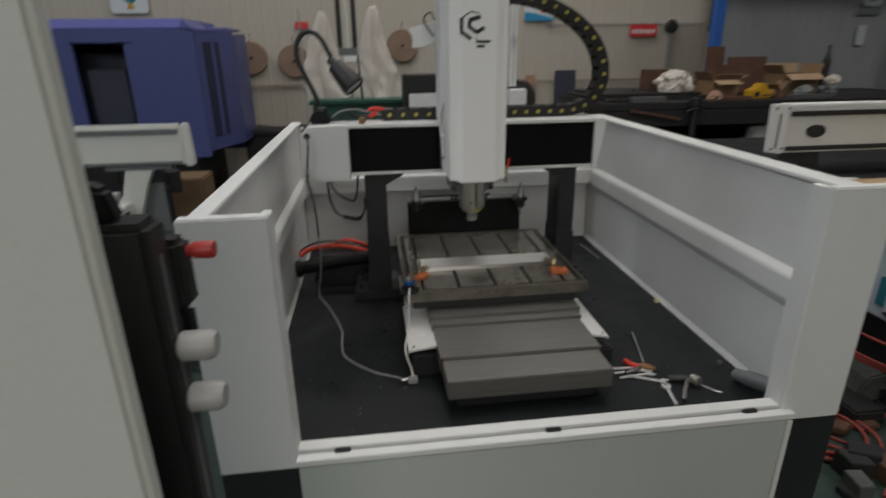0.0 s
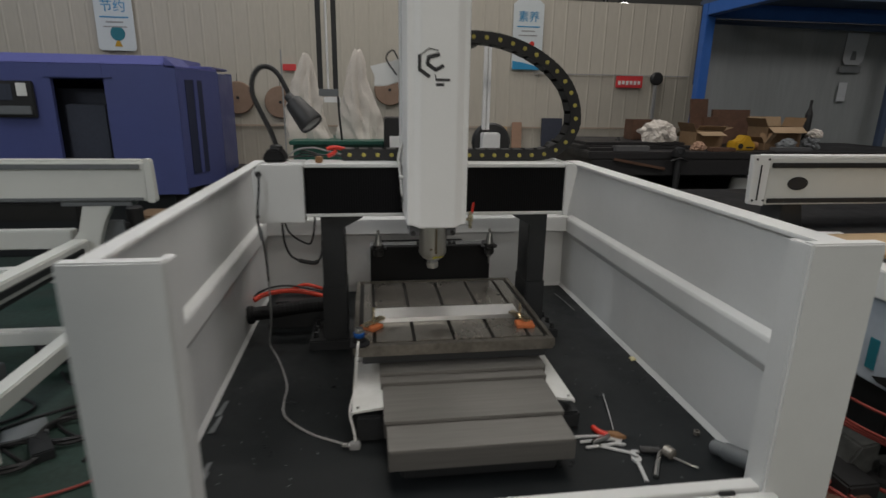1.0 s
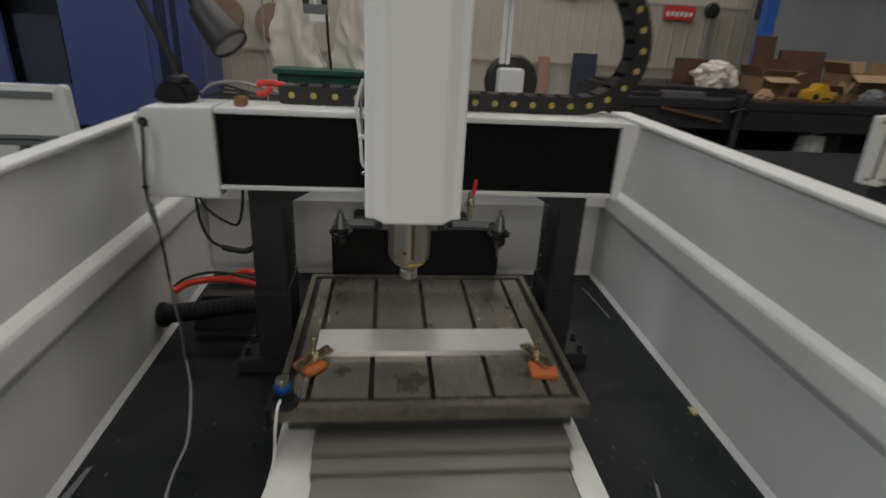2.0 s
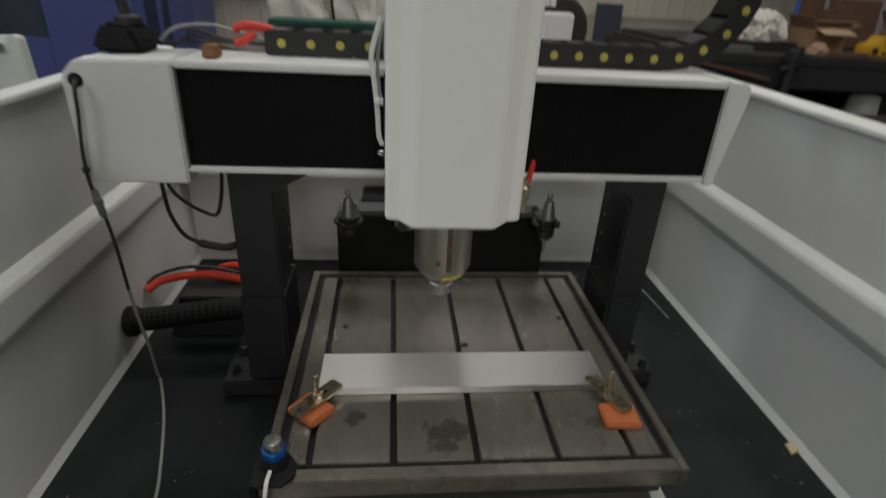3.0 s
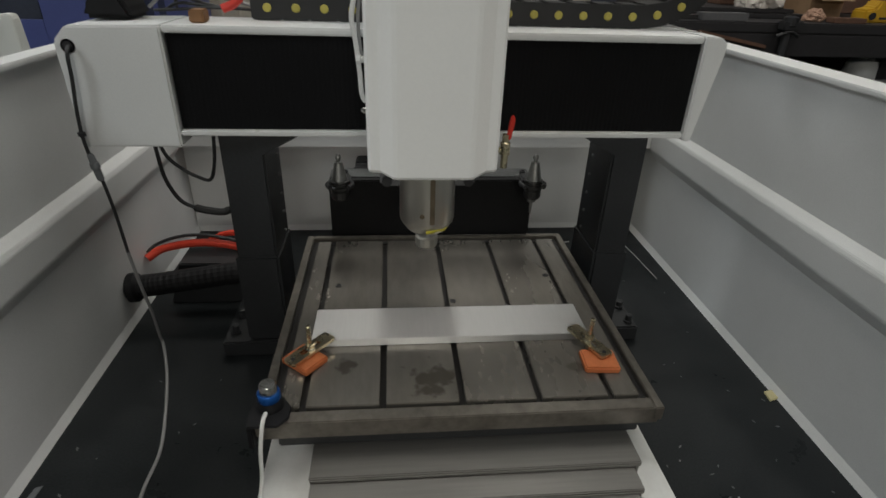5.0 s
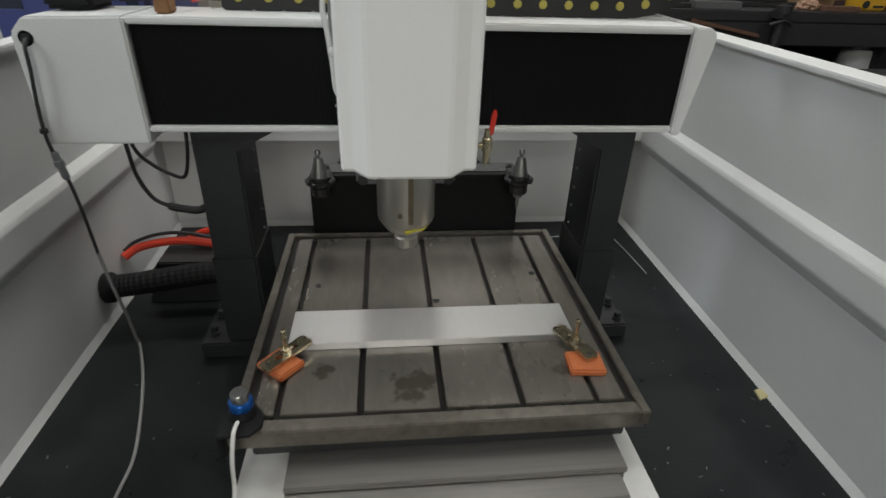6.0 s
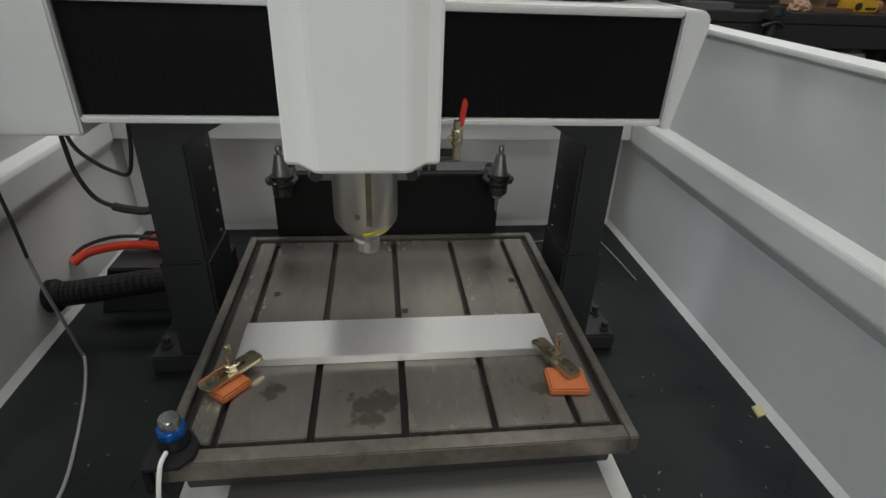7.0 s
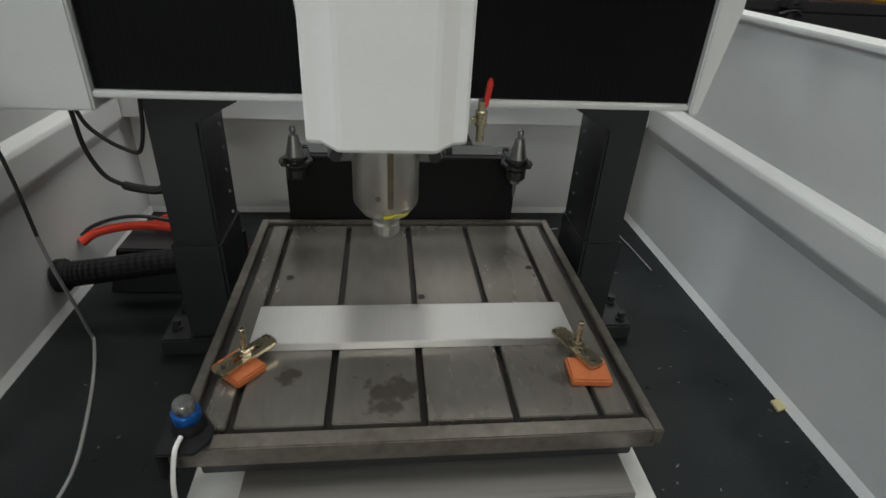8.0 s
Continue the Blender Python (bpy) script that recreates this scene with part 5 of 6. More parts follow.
for x, z in ((-1.945, 1.63), (-1.41, 1.58), (0.02, 1.76)):
    t = thing("wooden_disc", "round wooden cable-drum end hung on the wall", "wooden disc", (x, 7.74, z), "hung discs")
    part("disc", lathe([(0.195, 0), (0.205, 0.012), (0.205, 0.04)], (x, 7.73, z), axis="y", seg=36), DISC, t)
    part("hub", lathe([(0.02, 0), (0.02, 0.01)], (x, 7.722, z), axis="y", seg=14), RUBBER, t)
    part("nail", lathe([(0.005, 0), (0.005, 0.05)], (x, 7.73, z + 0.215), axis="y", seg=8), RUBBER, t)
    part("string", tube([(x, 7.745, z + 0.19), (x, 7.75, z + 0.26), (x, 7.765, z + 0.3)], 0.004, 6), RUBBER, t)
for x, z0, z1, w, m in ((2.30, 0.0, 1.42, 0.15, DARK), (1.79, 0.0, 1.36, 0.07, RUST_PALE), (1.60, 0.0, 1.30, 0.05, WOOD)):
    b = part("leaning_board", box(x - w, x + w, 7.62, 7.65, z0, z1, 0.004), m)
    b.matrix_world = Matrix.Translation((0, 7.62, 0)) @ Matrix.Rotation(radians(-4.5), 4, "X") @ Matrix.Translation((0, -7.62, 0))
    tagged(b, "board leaning against the partition wall", "board", "leaning boards")


ds = thing("covered_stack", "dark sheet-covered stack beside the blue machine", "stack", (-1.8, 7.2, 0))
part("stack_body", box(-2.0, -1.25, 7.0, 7.5, 0, 0.74, 0.03), BENCH_BLACK, ds)
part("sheet_edge", prism([(-2.02, 0.7405), (-1.23, 0.7405), (-1.30, 0.80), (-1.62, 0.775), (-1.93, 0.81)], "y", 6.98, 7.5, 0.01), BENCH_BLACK, ds)
cs = part("dark_crate", box(-1.2, -0.75, 7.05, 7.45, 0, 0.62, 0.012), BLACK_CAST)
tagged(cs, "dark crate standing by the partition wall", "crate")


# sacks draped over posts, and a hanging pair of guide rails
def sack(x, y, z0, z1, r, seed):
    """A limp woven sack hung by its tip: narrow peak, slumped shoulders, long uneven folds."""
    rng = random.Random(seed)
    bm = bmesh.new()
    rings, n = [], 72
    ph = [rng.uniform(0, 6.28) for _ in range(8)]
    for k in range(33):
        s = k / 32
        base = r * (0.13 + 0.62 * s ** 0.62 + 0.27 * s)
        ring = []
        for i in range(n):
            a = 2 * math.pi * i / n
            fold = 0.19 * math.sin(3 * a + ph[0] + 1.8 * s) + 0.11 * math.sin(5 * a + ph[1] - 3 * s) + 0.07 * math.sin(8 * a + ph[2] + 4 * s)
            crease = 0.24 * noise.noise(Vector((2.2 * math.cos(a), 2.2 * math.sin(a) + seed, 5 * s))) + 0.04 * noise.noise(Vector((5 * math.cos(a), 5 * math.sin(a), 11 * s + seed)))
            ridge = 0.34 * (0.5 - abs(noise.noise(Vector((1.6 * math.cos(a) + seed, 1.6 * math.sin(a), 3.1 * s + 1.4 * math.sin(a)))))) ** 2 + 0.20 * (0.5 - abs(noise.noise(Vector((3.4 * math.cos(a), 3.4 * math.sin(a) + seed, 6.0 * s))))) ** 2
            rr = base * (1 + (fold + crease + 1.9 * ridge - 0.22) * min(1, 0.35 + s * 1.5))
            lean = 0.07 * s * math.sin(ph[3] + 2.6 * s)
            ring.append(bm.verts.new((x + rr * math.cos(a) + lean, y + 0.6 * rr * math.sin(a), z1 - (z1 - z0) * s + 0.012 * math.sin(2 * a + ph[4]) * (1 - s))))
        rings.append(ring)
    for a, b in zip(rings, rings[1:]):
        for i in range(n):
            bm.faces.new((a[i], a[(i + 1) % n], b[(i + 1) % n], b[i]))
    bm.faces.new(rings[0]), bm.faces.new(rings[-1])
    ob = part("draped_sack", bm, SACK, smooth=True)
    return tagged(ob, "off-white woven sack hanging in limp folds", "sack", "draped sacks")


bench = thing("green_bench", "dark green steel cabinet bench behind the router", "bench", (-0.6, 5.9, 0))
part("bench_top", box(-1.03, 0.38, 5.55, 6.45, 1.205, 1.245, 0.008), GREEN, bench)
part("bench_front", box(-1.00, 0.35, 5.60, 6.40, 0.10, 1.2045, 0.008), GREEN, bench)
for x in (-0.77, -0.51, -0.25, 0.01):
    part("drawer_front", box(x - 0.115, x + 0.115, 5.588, 5.5995, 0.97, 1.18, 0.004), GREEN, bench)
part("plinth", box(-0.98, 0.33, 5.62, 6.38, 0.0, 0.0995, 0.004), BLACK_CAST, bench)
sack(-0.88, 5.95, 1.246, 2.06, 0.225, 3)
sack(-0.37, 5.95, 1.246, 2.11, 0.225, 8)
hr = thing("hanging_guide", "dark guide rails of a hoist hanging from above", "hoist", (-0.6, 5.0, 1.7))
for x in (-0.665, -0.54):
    part("guide_rail", box(x - 0.020, x + 0.020, 4.98, 5.03, 1.72, 7.0, 0.004), RUBBER, hr)
part("chrome_rod", lathe([(0.010, 1.72), (0.010, 4.0)], (-0.602, 5.0, 0), seg=12), ALU_WHITE, hr)
part("carrier", box(-0.68, -0.52, 4.96, 5.05, 1.66, 1.72, 0.006), GREY_PLASTIC, hr)
part("trailing_cable", tube([(-0.52, 4.94, 1.66), (-0.515, 4.945, 1.5), (-0.50, 4.95, 1.3)], 0.010, 6), RUBBER, hr)
part("carrier_plate", box(-0.64, -0.50, 4.95, 4.9595, 1.61, 1.655, 0.003), ALU_WHITE, hr)
bp = part("thin_post", lathe([(0.007, 0.0), (0.007, 2.04), (0.005, 2.05)], (-1.02, 5.3, 0), seg=10), CABLE_GREY)
tagged(bp, "thin grey post beside the sacks", "post")
db = part("dark_cabinet", box(-0.13, 0.30, 5.05, 5.5, 0, 1.485, 0.01), RUBBER)
part("front_panel", box(-0.09, 0.29, 5.04, 5.0495, 1.05, 1.33, 0.003), ALU_WHITE, db, "pale front panel")
tagged(db, "dark cabinet with a pale front behind the spindle head", "cabinet")


# ---------------------------------------------------------------- right-hand router
def second_router():
    t = thing("white_router", "white router with gantry beam and tan spoilboard", "router", (2.6, 2.8, 0))
    part("gantry_beam", box(1.96, 4.2, 2.801, 3.02, 1.125, 1.372, 0.006), CREAM, t)
    ep = part("end_plate", prism([(1.755, 1.13), (1.845, 1.118), (1.8485, 1.392), (1.745, 1.392)], "y", 2.79, 2.825, 0.004), WHITE, t)
    part("plate_slot", box(1.792, 1.800, 2.786, 2.7895, 1.15, 1.34, 0.001), RUBBER, ep)
    for sx, sz in ((1.765, 1.37), (1.835, 1.37), (1.77, 1.15), (1.835, 1.15)):
        part("plate_screw", lathe([(0.006, 0), (0.006, 0.004)], (sx, 2.785, sz), axis="y", seg=10), RUBBER, ep)
    part("beam_face", box(1.8495, 4.2, 2.796, 2.8008, 1.125, 1.372, 0.001), CREAM, t)
    part("linear_rail", box(1.86, 4.2, 2.782, 2.7955, 1.325, 1.352, 0.003), BLACK_CAST, t)
    part("linear_rail", box(1.86, 4.2, 2.782, 2.7955, 1.135, 1.16, 0.003), BLACK_CAST, t)
    part("top_strip", box(1.86, 4.2, 2.80, 2.9, 1.3725, 1.388, 0.003), WHITE, t)
    part("oval_cutout", lathe([(0.045, 0), (0.045, 0.004), (0.04, 0.005)], (2.03, 2.7955, 1.24), turn=Matrix.Diagonal((1.35, 1, 0.8, 1)) @ Matrix.Rotation(radians(90), 4, "X"), seg=24), RUBBER, t)
    part("gantry_foot", prism([(1.99, 0.98), (2.15, 0.98), (2.12, 1.124), (2.0, 1.124)], "y", 2.84, 3.0, 0.004), BLACK_CAST, t, "black cast gantry foot")
    part("black_bed", box(1.98, 4.3, 1.9, 4.2, 0.94, 0.98, 0.004), RUBBER, t)
    part("spoilboard", box(2.05, 4.3, 1.75, 2.62, 0.981, 1.0, 0.003), WOOD, t, "tan spoilboard")
    part("side_beam", box(1.86, 1.978, 1.7, 4.3, 0.86, 0.985, 0.006), WHITE, t)
    part("body", box(1.9, 4.25, 1.85, 4.2, 0.47, 0.90, 0.01), BODY_BLUE_WHITE, t)
    part("lower_frame", box(2.0, 4.2, 2.0, 4.1, 0.10, 0.469, 0.01), BLACK_CAST, t)
    part("vent_opening", prism([(1.90, 0.555), (2.02, 0.51), (1.99, 0.495), (1.90, 0.49)], "x", 1.8935, 1.8995, 0), RUBBER, t)
    part("blue_label", box(1.893, 1.8995, 2.02, 2.065, 0.535, 0.675, 0.001), TEAL, t, "teal label plate")
    for x in (2.0, 4.1):
        for y in (1.95, 4.05):
            part("foot", lathe([(0.05, 0), (0.05, 0.03), (0.02, 0.035), (0.02, 0.10)], (x, y, 0), seg=16), RUBBER, t)
    return t


second_router()
sp = part("white_scrap", prism([(2.12, 2.68), (2.26, 2.66), (2.28, 2.72), (2.14, 2.74)], "z", 0.9805, 0.984, 0.0005), TUBE_WHITE)
tagged(sp, "white paper scrap on the router's black bed", "scrap", "scraps")
for cx, cy, rx, ry, n in ((1.53, 1.84, 0.195, 0.18, 22), (1.56, 1.81, 0.205, 0.185, 13)):
    co = part("red_hose_coil", tube([(cx + rx * math.cos(i * 0.55), cy + ry * math.sin(i * 0.55), 0.010 + 0.0016 * i) for i in range(n)], 0.008, 8, 4), FLOOR_RED)
    tagged(co, "orange-red air hose coiled on the workshop floor", "hose", "floor hoses")
hb = thing("hose_bundle", "red air hoses slung under the white router", "hose", (1.85, 1.9, 0.3))
for k, z in enumerate((0.405, 0.30, 0.285, 0.27)):
    part("hose", tube([(1.94, 2.5, z - 0.10), (1.86, 2.15, z - 0.03), (1.82, 1.90 + 0.02 * k, z + 0.01), (1.88, 1.62, z + 0.03), (2.0, 1.40, z - 0.06), (2.1, 1.3, 0.012)], 0.007, 8, 6), FLOOR_RED, hb)
part("sling_post", box(1.985, 2.0, 2.2, 2.24, 0.10, 0.32, 0.003), BLACK_CAST, hb)
gb = part("grey_packing_block", prism([(1.80, 0.0), (2.2, 0.0), (2.18, 0.20), (1.92, 0.16), (1.86, 0.06)], "y", 2.0, 2.45, 0.01), DUSTY)
tagged(gb, "grey plastic packing lying beside the router", "packing")
rng = random.Random(31)
for k in range(26):
    x, y = rng.uniform(1.38, 2.15), rng.uniform(1.35, 2.55)
    w, d, h = rng.uniform(0.03, 0.10), rng.uniform(0.02, 0.06), rng.uniform(0.02, 0.11)
    fb = part("floor_scrap", prism([(-w, -d), (w * 0.8, -d * 1.1), (w, d), (-w * 0.7, d * 0.9)], "z", 0, h, 0.004), (RUBBER, DUSTY, RUST, GREY_PLASTIC, BLACK_CAST, DUSTY, RUBBER)[k % 7])
    fb.matrix_world = pose(x, y, 0.0, 0, 0, rng.uniform(0, 180))
    tagged(fb, "dirty offcut lying on the floor beside the router", "offcut", "floor offcuts")
for k in range(3):
    pts = [(1.50 + 0.13 * k + 0.16 * math.sin(1.1 * i + 2 * k), 1.45 + 0.11 * i, 0.012 + 0.05 * abs(math.sin(1.7 * i + k))) for i in range(9)]
    fc = part("red_hose_length", tube(pts, 0.009, 8, 6), FLOOR_RED)
    tagged(fc, "dusty red air hose looping over the floor", "hose", "floor hoses")
bb = part("dark_box", box(1.74, 1.90, 1.86, 2.12, 0.0, 0.075, 0.01), RUBBER)
tagged(bb, "low black box lying on the floor", "box")
ws = part("white_scrap", box(1.755, 1.785, 1.815, 1.845, 0.0, 0.025, 0.006), TUBE_WHITE)
tagged(ws, "small white plastic piece on the workshop floor", "scrap", "scraps")
for k, (x, y, w, d, h) in enumerate(((2.0, 1.45, 0.18, 0.12, 0.10), (2.3, 1.5, 0.22, 0.18, 0.16), (2.15, 1.25, 0.14, 0.1, 0.06))):
    fb = part("floor_box", box(x - w / 2, x + w / 2, y - d / 2, y + d / 2, 0, h, 0.008), (RUST, BLACK_CAST, GREY_PLASTIC)[k])
    tagged(fb, "dirty box standing on the floor beside the router", "box", "floor boxes")


# ---------------------------------------------------------------- black bench with clutter, and the blue canopy
tb = thing("black_bench", "long black steel bench loaded with cartons", "bench", (3.2, 5.3, 0))
part("bench_top", box(1.75, 5.6, 5.0, 6.3, 1.13, 1.20, 0.01), BENCH_BLACK, tb)
part("stacked_plate", box(1.78, 2.98, 5.3, 6.2, 1.2005, 1.235, 0.006), BENCH_BLACK, tb)
part("stacked_plate", box(1.85, 2.90, 5.34, 6.2, 1.2355, 1.265, 0.006), BENCH_BLACK, tb)
part("front_apron", box(1.78, 5.6, 5.0, 5.05, 0.98, 1.129, 0.006), BENCH_BLACK, tb)
part("lower_shelf", box(1.85, 5.55, 5.05, 6.25, 0.45, 0.50, 0.006), BENCH_BLACK, tb)
for x in (1.85, 3.6, 5.45):
    for y in (5.1, 6.15):
        part("bench_leg", box(x, x + 0.08, y, y + 0.08, 0.0, 1.1295, 0.006), BENCH_BLACK, tb)
part("back_panel", box(1.80, 5.55, 6.2, 6.23, 0.0, 1.12, 0.0), BENCH_BLACK, tb)
part("side_panel", box(1.80, 1.83, 5.06, 6.19, 0.0, 1.12, 0.0), BENCH_BLACK, tb)


def carton(x, y, w, d, h, turn, flaps=(-35, 20, 60, -15), label="open brown cardboard carton on the black bench"):
    """Four thin walls, a floor and four flaps that hang at their own angles."""
    t = thing("carton", label, "carton", group="bench cartons")
    bm = box(-w / 2, w / 2, -d / 2, -d / 2 + 0.006, 0, h, 0.001)
    box(-w / 2, w / 2, d / 2 - 0.006, d / 2, 0, h, 0.001, bm=bm)
    box(-w / 2, -w / 2 + 0.006, -d / 2 + 0.006, d / 2 - 0.006, 0, h, 0.001, bm=bm)
    box(w / 2 - 0.006, w / 2, -d / 2 + 0.006, d / 2 - 0.006, 0, h, 0.001, bm=bm)
    box(-w / 2 + 0.006, w / 2 - 0.006, -d / 2 + 0.006, d / 2 - 0.006, 0, 0.006, 0.001, bm=bm)
    part("carton_body", bm, CARD, t)
    for k, (ang, l) in enumerate(zip(flaps, (w, d, w, d))):
        reach = (d, w, d, w)[k] / 2
        f = part("flap", box(-l / 2 + 0.004, l / 2 - 0.004, -0.1, 0.0, -0.002, 0.002, 0.0005), LIT_CARD if k % 2 == 0 else CARD, t)
        f.matrix_local = Matrix.Translation((0, 0, h)) @ Matrix.Rotation(radians(90 * k), 4, "Z") @ Matrix.Translation((0, -reach, 0)) @ Matrix.Rotation(radians(ang), 4, "X")
    t.matrix_world = pose(x, y, 1.2005, 0, 0, turn)


# the same cardboard, paler: light falling on the flaps is put into its colour
LIT_CARD = material("lit_carton_flap", (0.37, 0.26, 0.16), 0.8, grain=0.06, scale=30, stain=0.25, per_object=0.2)
carton(3.15, 5.50, 0.30, 0.25, 0.17, 8, (20, 25, 35, -60))
carton(3.40, 5.78, 0.28, 0.24, 0.17, -16, (-30, -20, 20, 15))
carton(3.99, 5.5, 0.42, 0.28, 0.225, 5, (34, -70, -78, -60))
carton(3.72, 5.32, 0.12, 0.12, 0.07, 30, (-60, -70, 20, -40), "small torn brown carton on the black bench")
for x, w, h, tn in ((3.47, 0.21, 0.50, 4), (3.865, 0.45, 0.385, -3), (3.66, 0.3, 0.30, 10)):
    b = part("rusty_plate", box(-w / 2, w / 2, -0.02, 0.02, 0, h, 0.004), RUST)
    b.matrix_world = pose(x, 6.05, 1.2005, -6, 0, tn)
    tagged(b, "rust-brown plate standing on the bench", "plate", "rusty plates")
ym = thing("yellow_motor", "yellow cast motor housing lying on the bench", "motor", (3.445, 5.25, 1.2))
part("housing", prism([(3.335, 1.2005), (3.555, 1.2005), (3.565, 1.27), (3.515, 1.29), (3.495, 1.345), (3.435, 1.35), (3.415, 1.30), (3.335, 1.285)], "y", 5.18, 5.32, 0.012), YELLOW, ym)
part("bore", lathe([(0.025, 0), (0.025, 0.01)], (3.395, 5.172, 1.245), axis="y", seg=18), RUBBER, ym)
part("cooling_slot", box(3.455, 3.535, 5.175, 5.181, 1.225, 1.24, 0.001), RUBBER, ym)
part("flange", lathe([(0.04, 0), (0.04, 0.05), (0.025, 0.06)], (3.565, 5.25, 1.245), axis="x", seg=18), RUSTY_WOOD, ym)
for k, (x, z, r) in enumerate(((4.45, 0.50, 0.036), (2.30, 0.10, 0.03))):
    b = part("dark_bottle", lathe([(r, 0), (r, z * 0.7), (r * 0.4, z * 0.85), (r * 0.4, z)], (x, 5.6, 1.2005), seg=16), RUBBER)
    tagged(b, "dark bottle standing among the cartons", "bottle", "bench bottles")
for k, (x, y, w, h) in enumerate(((2.05, 5.15, 0.5, 0.03), (2.2, 5.1, 0.34, 0.05), (3.15, 5.12, 0.25, 0.035), (3.9, 5.12, 0.4, 0.04))):
    b = part("scrap_metal", box(x - w / 2, x + w / 2, y - 0.05, y + 0.04, 1.2005, 1.2005 + h, 0.004), (BENCH_BLACK, FIN, RUST, FIN)[k])
    tagged(b, "flat metal offcut lying at the bench's front", "offcut", "bench offcuts")


dr = thing("white_drum", "white plastic drum standing on the bench's lower shelf", "drum", (3.58, 5.3, 0.5))
part("drum_body", lathe([(0.15, 0.501), (0.155, 0.51), (0.15, 0.62), (0.135, 0.80), (0.12, 0.90), (0.10, 0.925)], (3.58, 5.3, 0), seg=28), TUBE_WHITE, dr, smooth=True)
part("cap", lathe([(0.06, 0.9255), (0.06, 0.945), (0.055, 0.95)], (3.58, 5.3, 0), seg=18), TUBE_WHITE, dr)
lb = part("wooden_strip", box(-0.26, 0.26, -0.012, 0.012, -0.012, 0.012, 0.003), RUST)
lb.matrix_world = pose(2.25, 4.985, 1.09, 0, 10, 0)
tagged(lb, "brown wooden strip resting against the bench's front", "strip")
for k, (x, z, w, h) in enumerate(((2.05, 0.62, 0.35, 0.24), (2.55, 0.60, 0.40, 0.20), (3.0, 0.58, 0.30, 0.16), (4.05, 0.61, 0.42, 0.22), (4.6, 0.60, 0.4, 0.2))):
    b = part("shelf_box", box(x - w / 2, x + w / 2, 5.12, 5.4, 0.5005, 0.5005 + h, 0.008), (RUST, BLACK_CAST, GREY_PLASTIC, BLACK_CAST, RUST)[k])
    tagged(b, "dusty box on the bench's lower shelf", "box", "shelf boxes")


def bag(x, y, r, z, seed, mat, label, cat):
    rng = random.Random(seed)
    bm = bmesh.new()
    bmesh.ops.create_icosphere(bm, subdivisions=5, radius=1)
    for v in bm.verts:
        d = v.co.normalized()
        k = 1 + 0.30 * noise.noise(d * 2.3 + Vector((seed, 0, 0))) - 0.22 * abs(noise.noise(d * 4 + Vector((0, seed, 0)))) - 0.10 * abs(noise.noise(d * 9 + Vector((0, 0, seed))))
        v.co = Vector((d.x * r * 1.25 * k, d.y * r * k, max(-0.5, d.z * k) * r * 0.95))
    lo = min(v.co.z for v in bm.verts)
    for v in bm.verts:
        v.co += Vector((x, y, z - lo))
    ob = part("plastic_bag", bm, mat, smooth=True)
    tagged(ob, label, cat, "bags on the bench")


bag(2.66, 5.47, 0.150, 1.266, 4, SACK, "crumpled white plastic bag on the bench", "bag")
bx = part("dark_carton", box(2.50, 2.76, 5.70, 5.90, 1.2655, 1.475, 0.006), RUST)
tagged(bx, "closed dark brown carton behind the white bag", "carton", "bench cartons")
bag(2.96, 5.2, 0.06, 1.20, 9, RUST_PALE, "crumpled pale paper wad on the bench", "bag")
bag(3.93, 5.22, 0.085, 1.20, 11, GREY_PLASTIC, "crumpled grey plastic bag on the bench", "bag")
bag(4.36, 5.42, 0.085, 1.20, 21, GREY_PLASTIC, "crumpled grey plastic wrap on the bench", "bag")
bag(4.42, 5.44, 0.065, 1.315, 27, SACK, "crumpled pale plastic wrap on the bench", "bag")
st = thing("bench_vice", "dark vice stand at the bench's front edge", "vice", (2.62, 4.95, 1.0))
part("screw", lathe([(0.03, 0.85), (0.03, 1.18), (0.05, 1.19), (0.05, 1.24), (0.02, 1.25)], (2.62, 4.96, 0), seg=16), RUBBER, st)
part("handle", tube([(2.54, 4.95, 1.12), (2.62, 4.93, 1.15), (2.70, 4.95, 1.12)], 0.012, 8), RUBBER, st)
part("jaw", box(2.56, 2.70, 4.92, 4.999, 1.16, 1.215, 0.006), RUBBER, st)

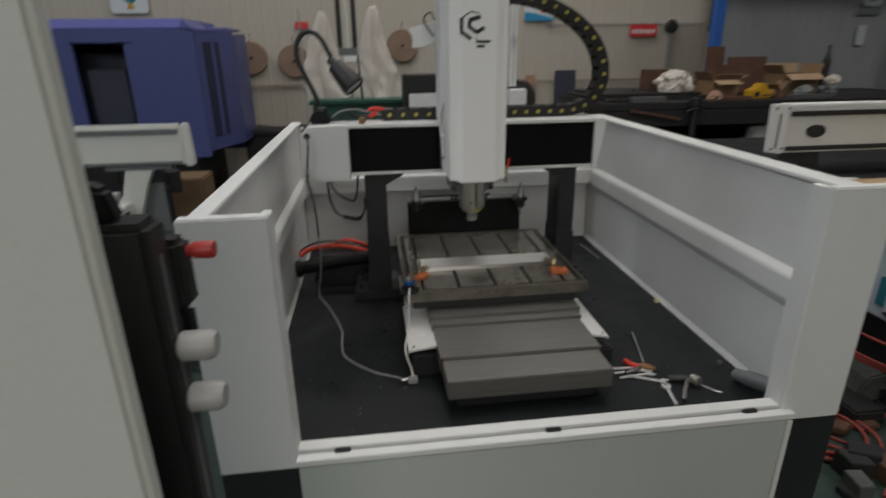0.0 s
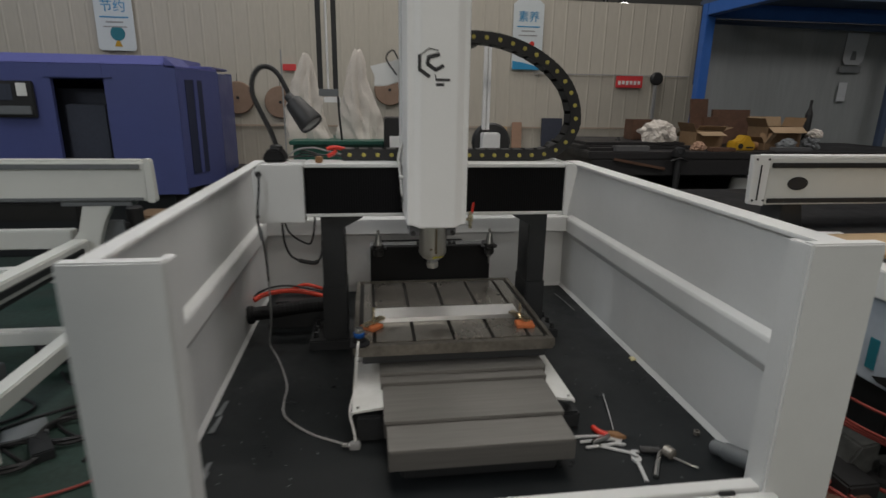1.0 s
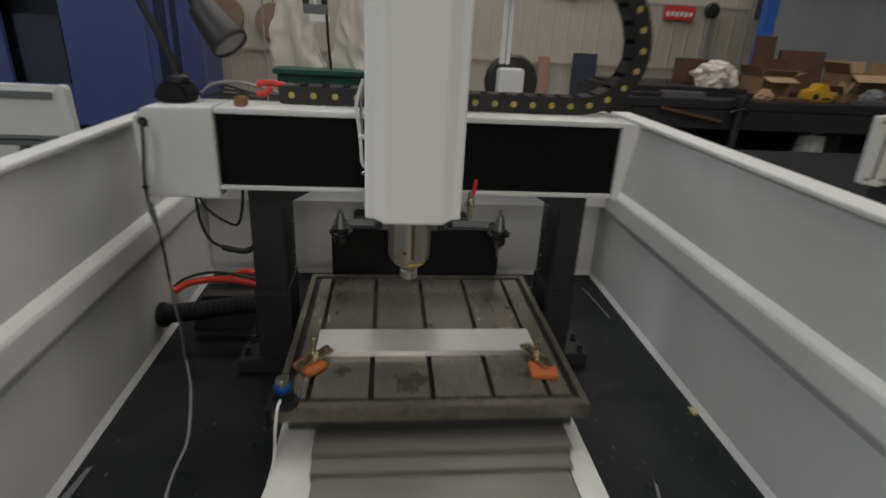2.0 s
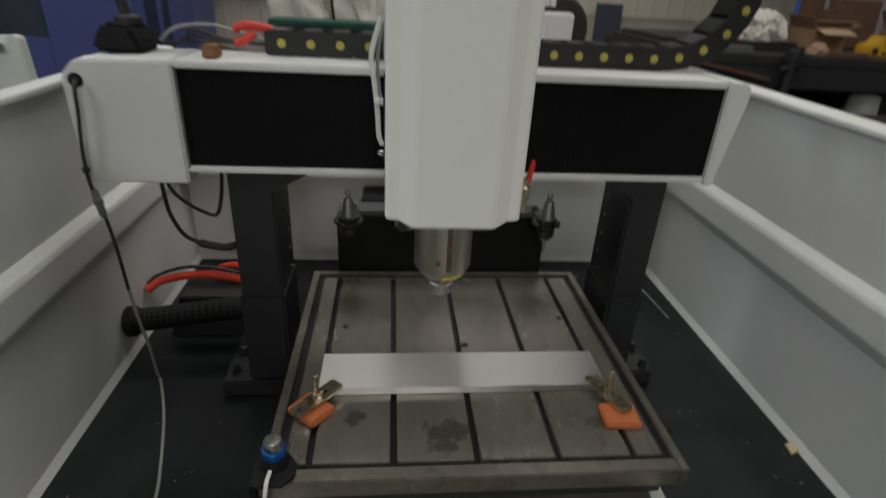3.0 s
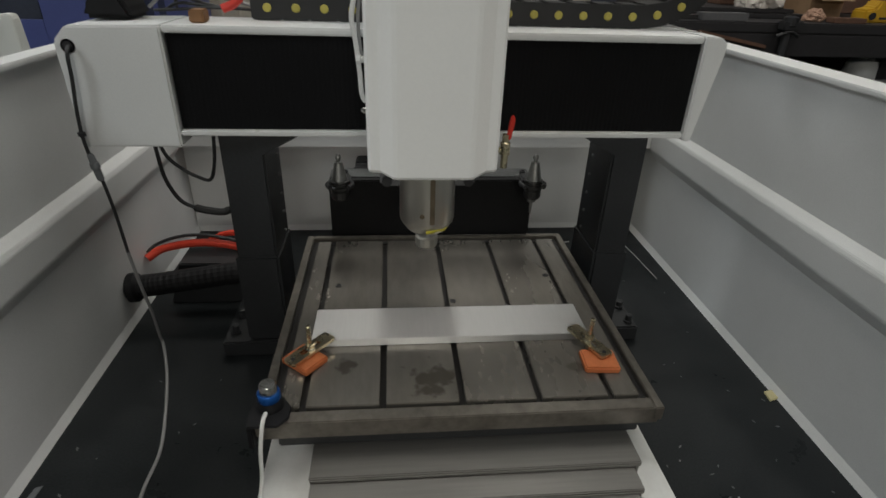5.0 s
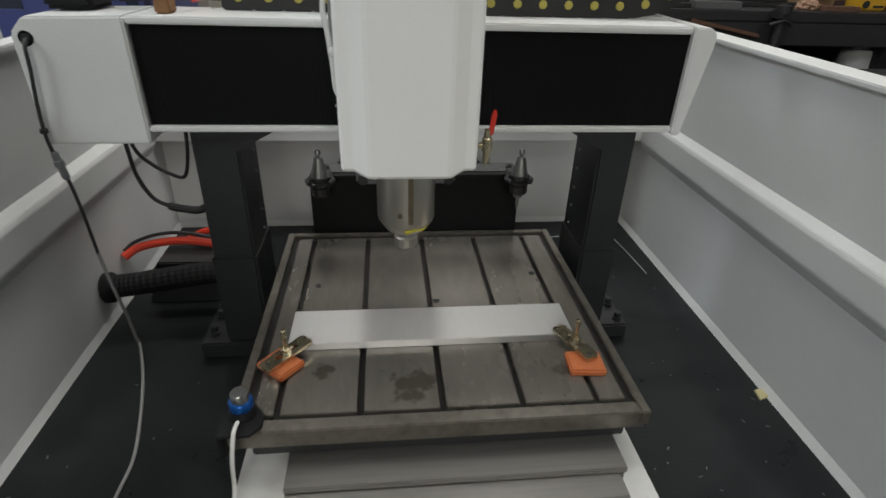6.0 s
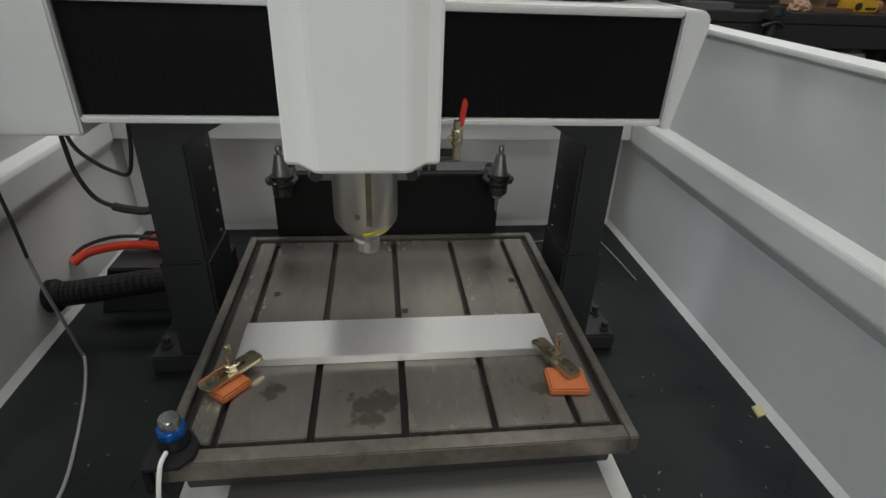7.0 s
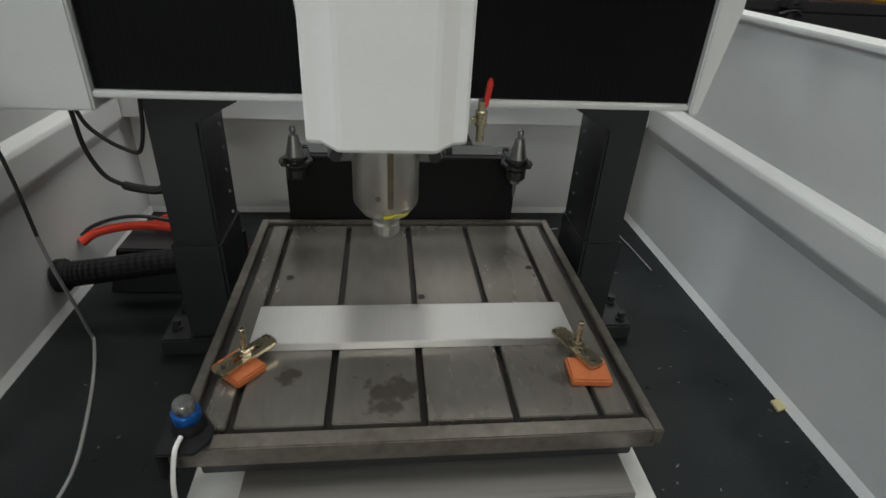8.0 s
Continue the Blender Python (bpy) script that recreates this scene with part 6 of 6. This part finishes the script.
can = thing("blue_canopy", "blue steel canopy frame with dark roof and grey curtain", "canopy", (5.0, 7.0, 0))
part("post", box(3.58, 3.69, 6.35, 6.46, 0, 2.62, 0.006), BLUE_STEEL, can)
part("front_beam", box(3.58, 8.0, 6.35, 6.46, 2.60, 2.75, 0.006), BLUE_STEEL, can)
part("side_beam", box(3.58, 3.69, 4.3, 6.349, 2.62, 2.75, 0.006), BLUE_STEEL, can)
part("post", box(6.12, 6.21, 6.35, 6.41, 0, 2.599, 0.006), NAVY, can)
part("roof", box(3.6, 8.0, 5.9, 6.55, 2.7505, 2.80, 0.004), NAVY, can)
part("valance", prism([(3.69, 2.5995), (3.69, 2.545), (5.80, 2.525), (8.0, 2.50), (8.0, 2.5995)], "y", 6.47, 6.49, 0), NAVY, can)
bm = bmesh.new()
n = 90
lo = [bm.verts.new((3.69 + 4.2 * i / n, 6.62 + 0.006 * math.sin(i * 0.5) + 0.002 * math.sin(i * 1.3), 0.1)) for i in range(n + 1)]
hi = [bm.verts.new((3.69 + 4.2 * i / n, 6.62 + 0.006 * math.sin(i * 0.5 + 0.4), 2.6)) for i in range(n + 1)]
for i in range(n):
    bm.faces.new((lo[i], lo[i + 1], hi[i + 1], hi[i]))
cur = part("curtain", bm, CURTAIN, can, "grey plastic strip curtain", smooth=True)
part("post", box(7.9, 8.0, 4.3, 4.4, 0, 2.75, 0.006), BLUE_STEEL, can)
nb = thing("notice_board", "grey notice sheets hanging behind the curtain", "notice", (5.2, 6.58, 1.9))
part("sheet", prism([(5.62, 2.20), (5.66, 2.145), (5.86, 2.145), (5.91, 2.20), (5.93, 2.52), (5.63, 2.52)], "y", 6.585, 6.59, 0.002), NOTICE, nb)
part("emblem", prism([(5.72, 2.20), (5.80, 2.20), (5.79, 2.30), (5.74, 2.31)], "y", 6.581, 6.5845, 0.0), GREY_PLASTIC, nb)
part("sheet_foot", box(5.60, 5.90, 6.585, 6.59, 2.05, 2.125, 0.002), GREY_PLASTIC, nb)
part("sheet", box(5.64, 5.76, 6.585, 6.59, 1.70, 1.93, 0.002), NOTICE, nb)
dp = part("dark_beam", box(4.32, 4.48, 7.55, 7.70, 1.9, 3.2, 0.01), DARK)
tagged(dp, "dark steel stanchion beside the partition", "post")
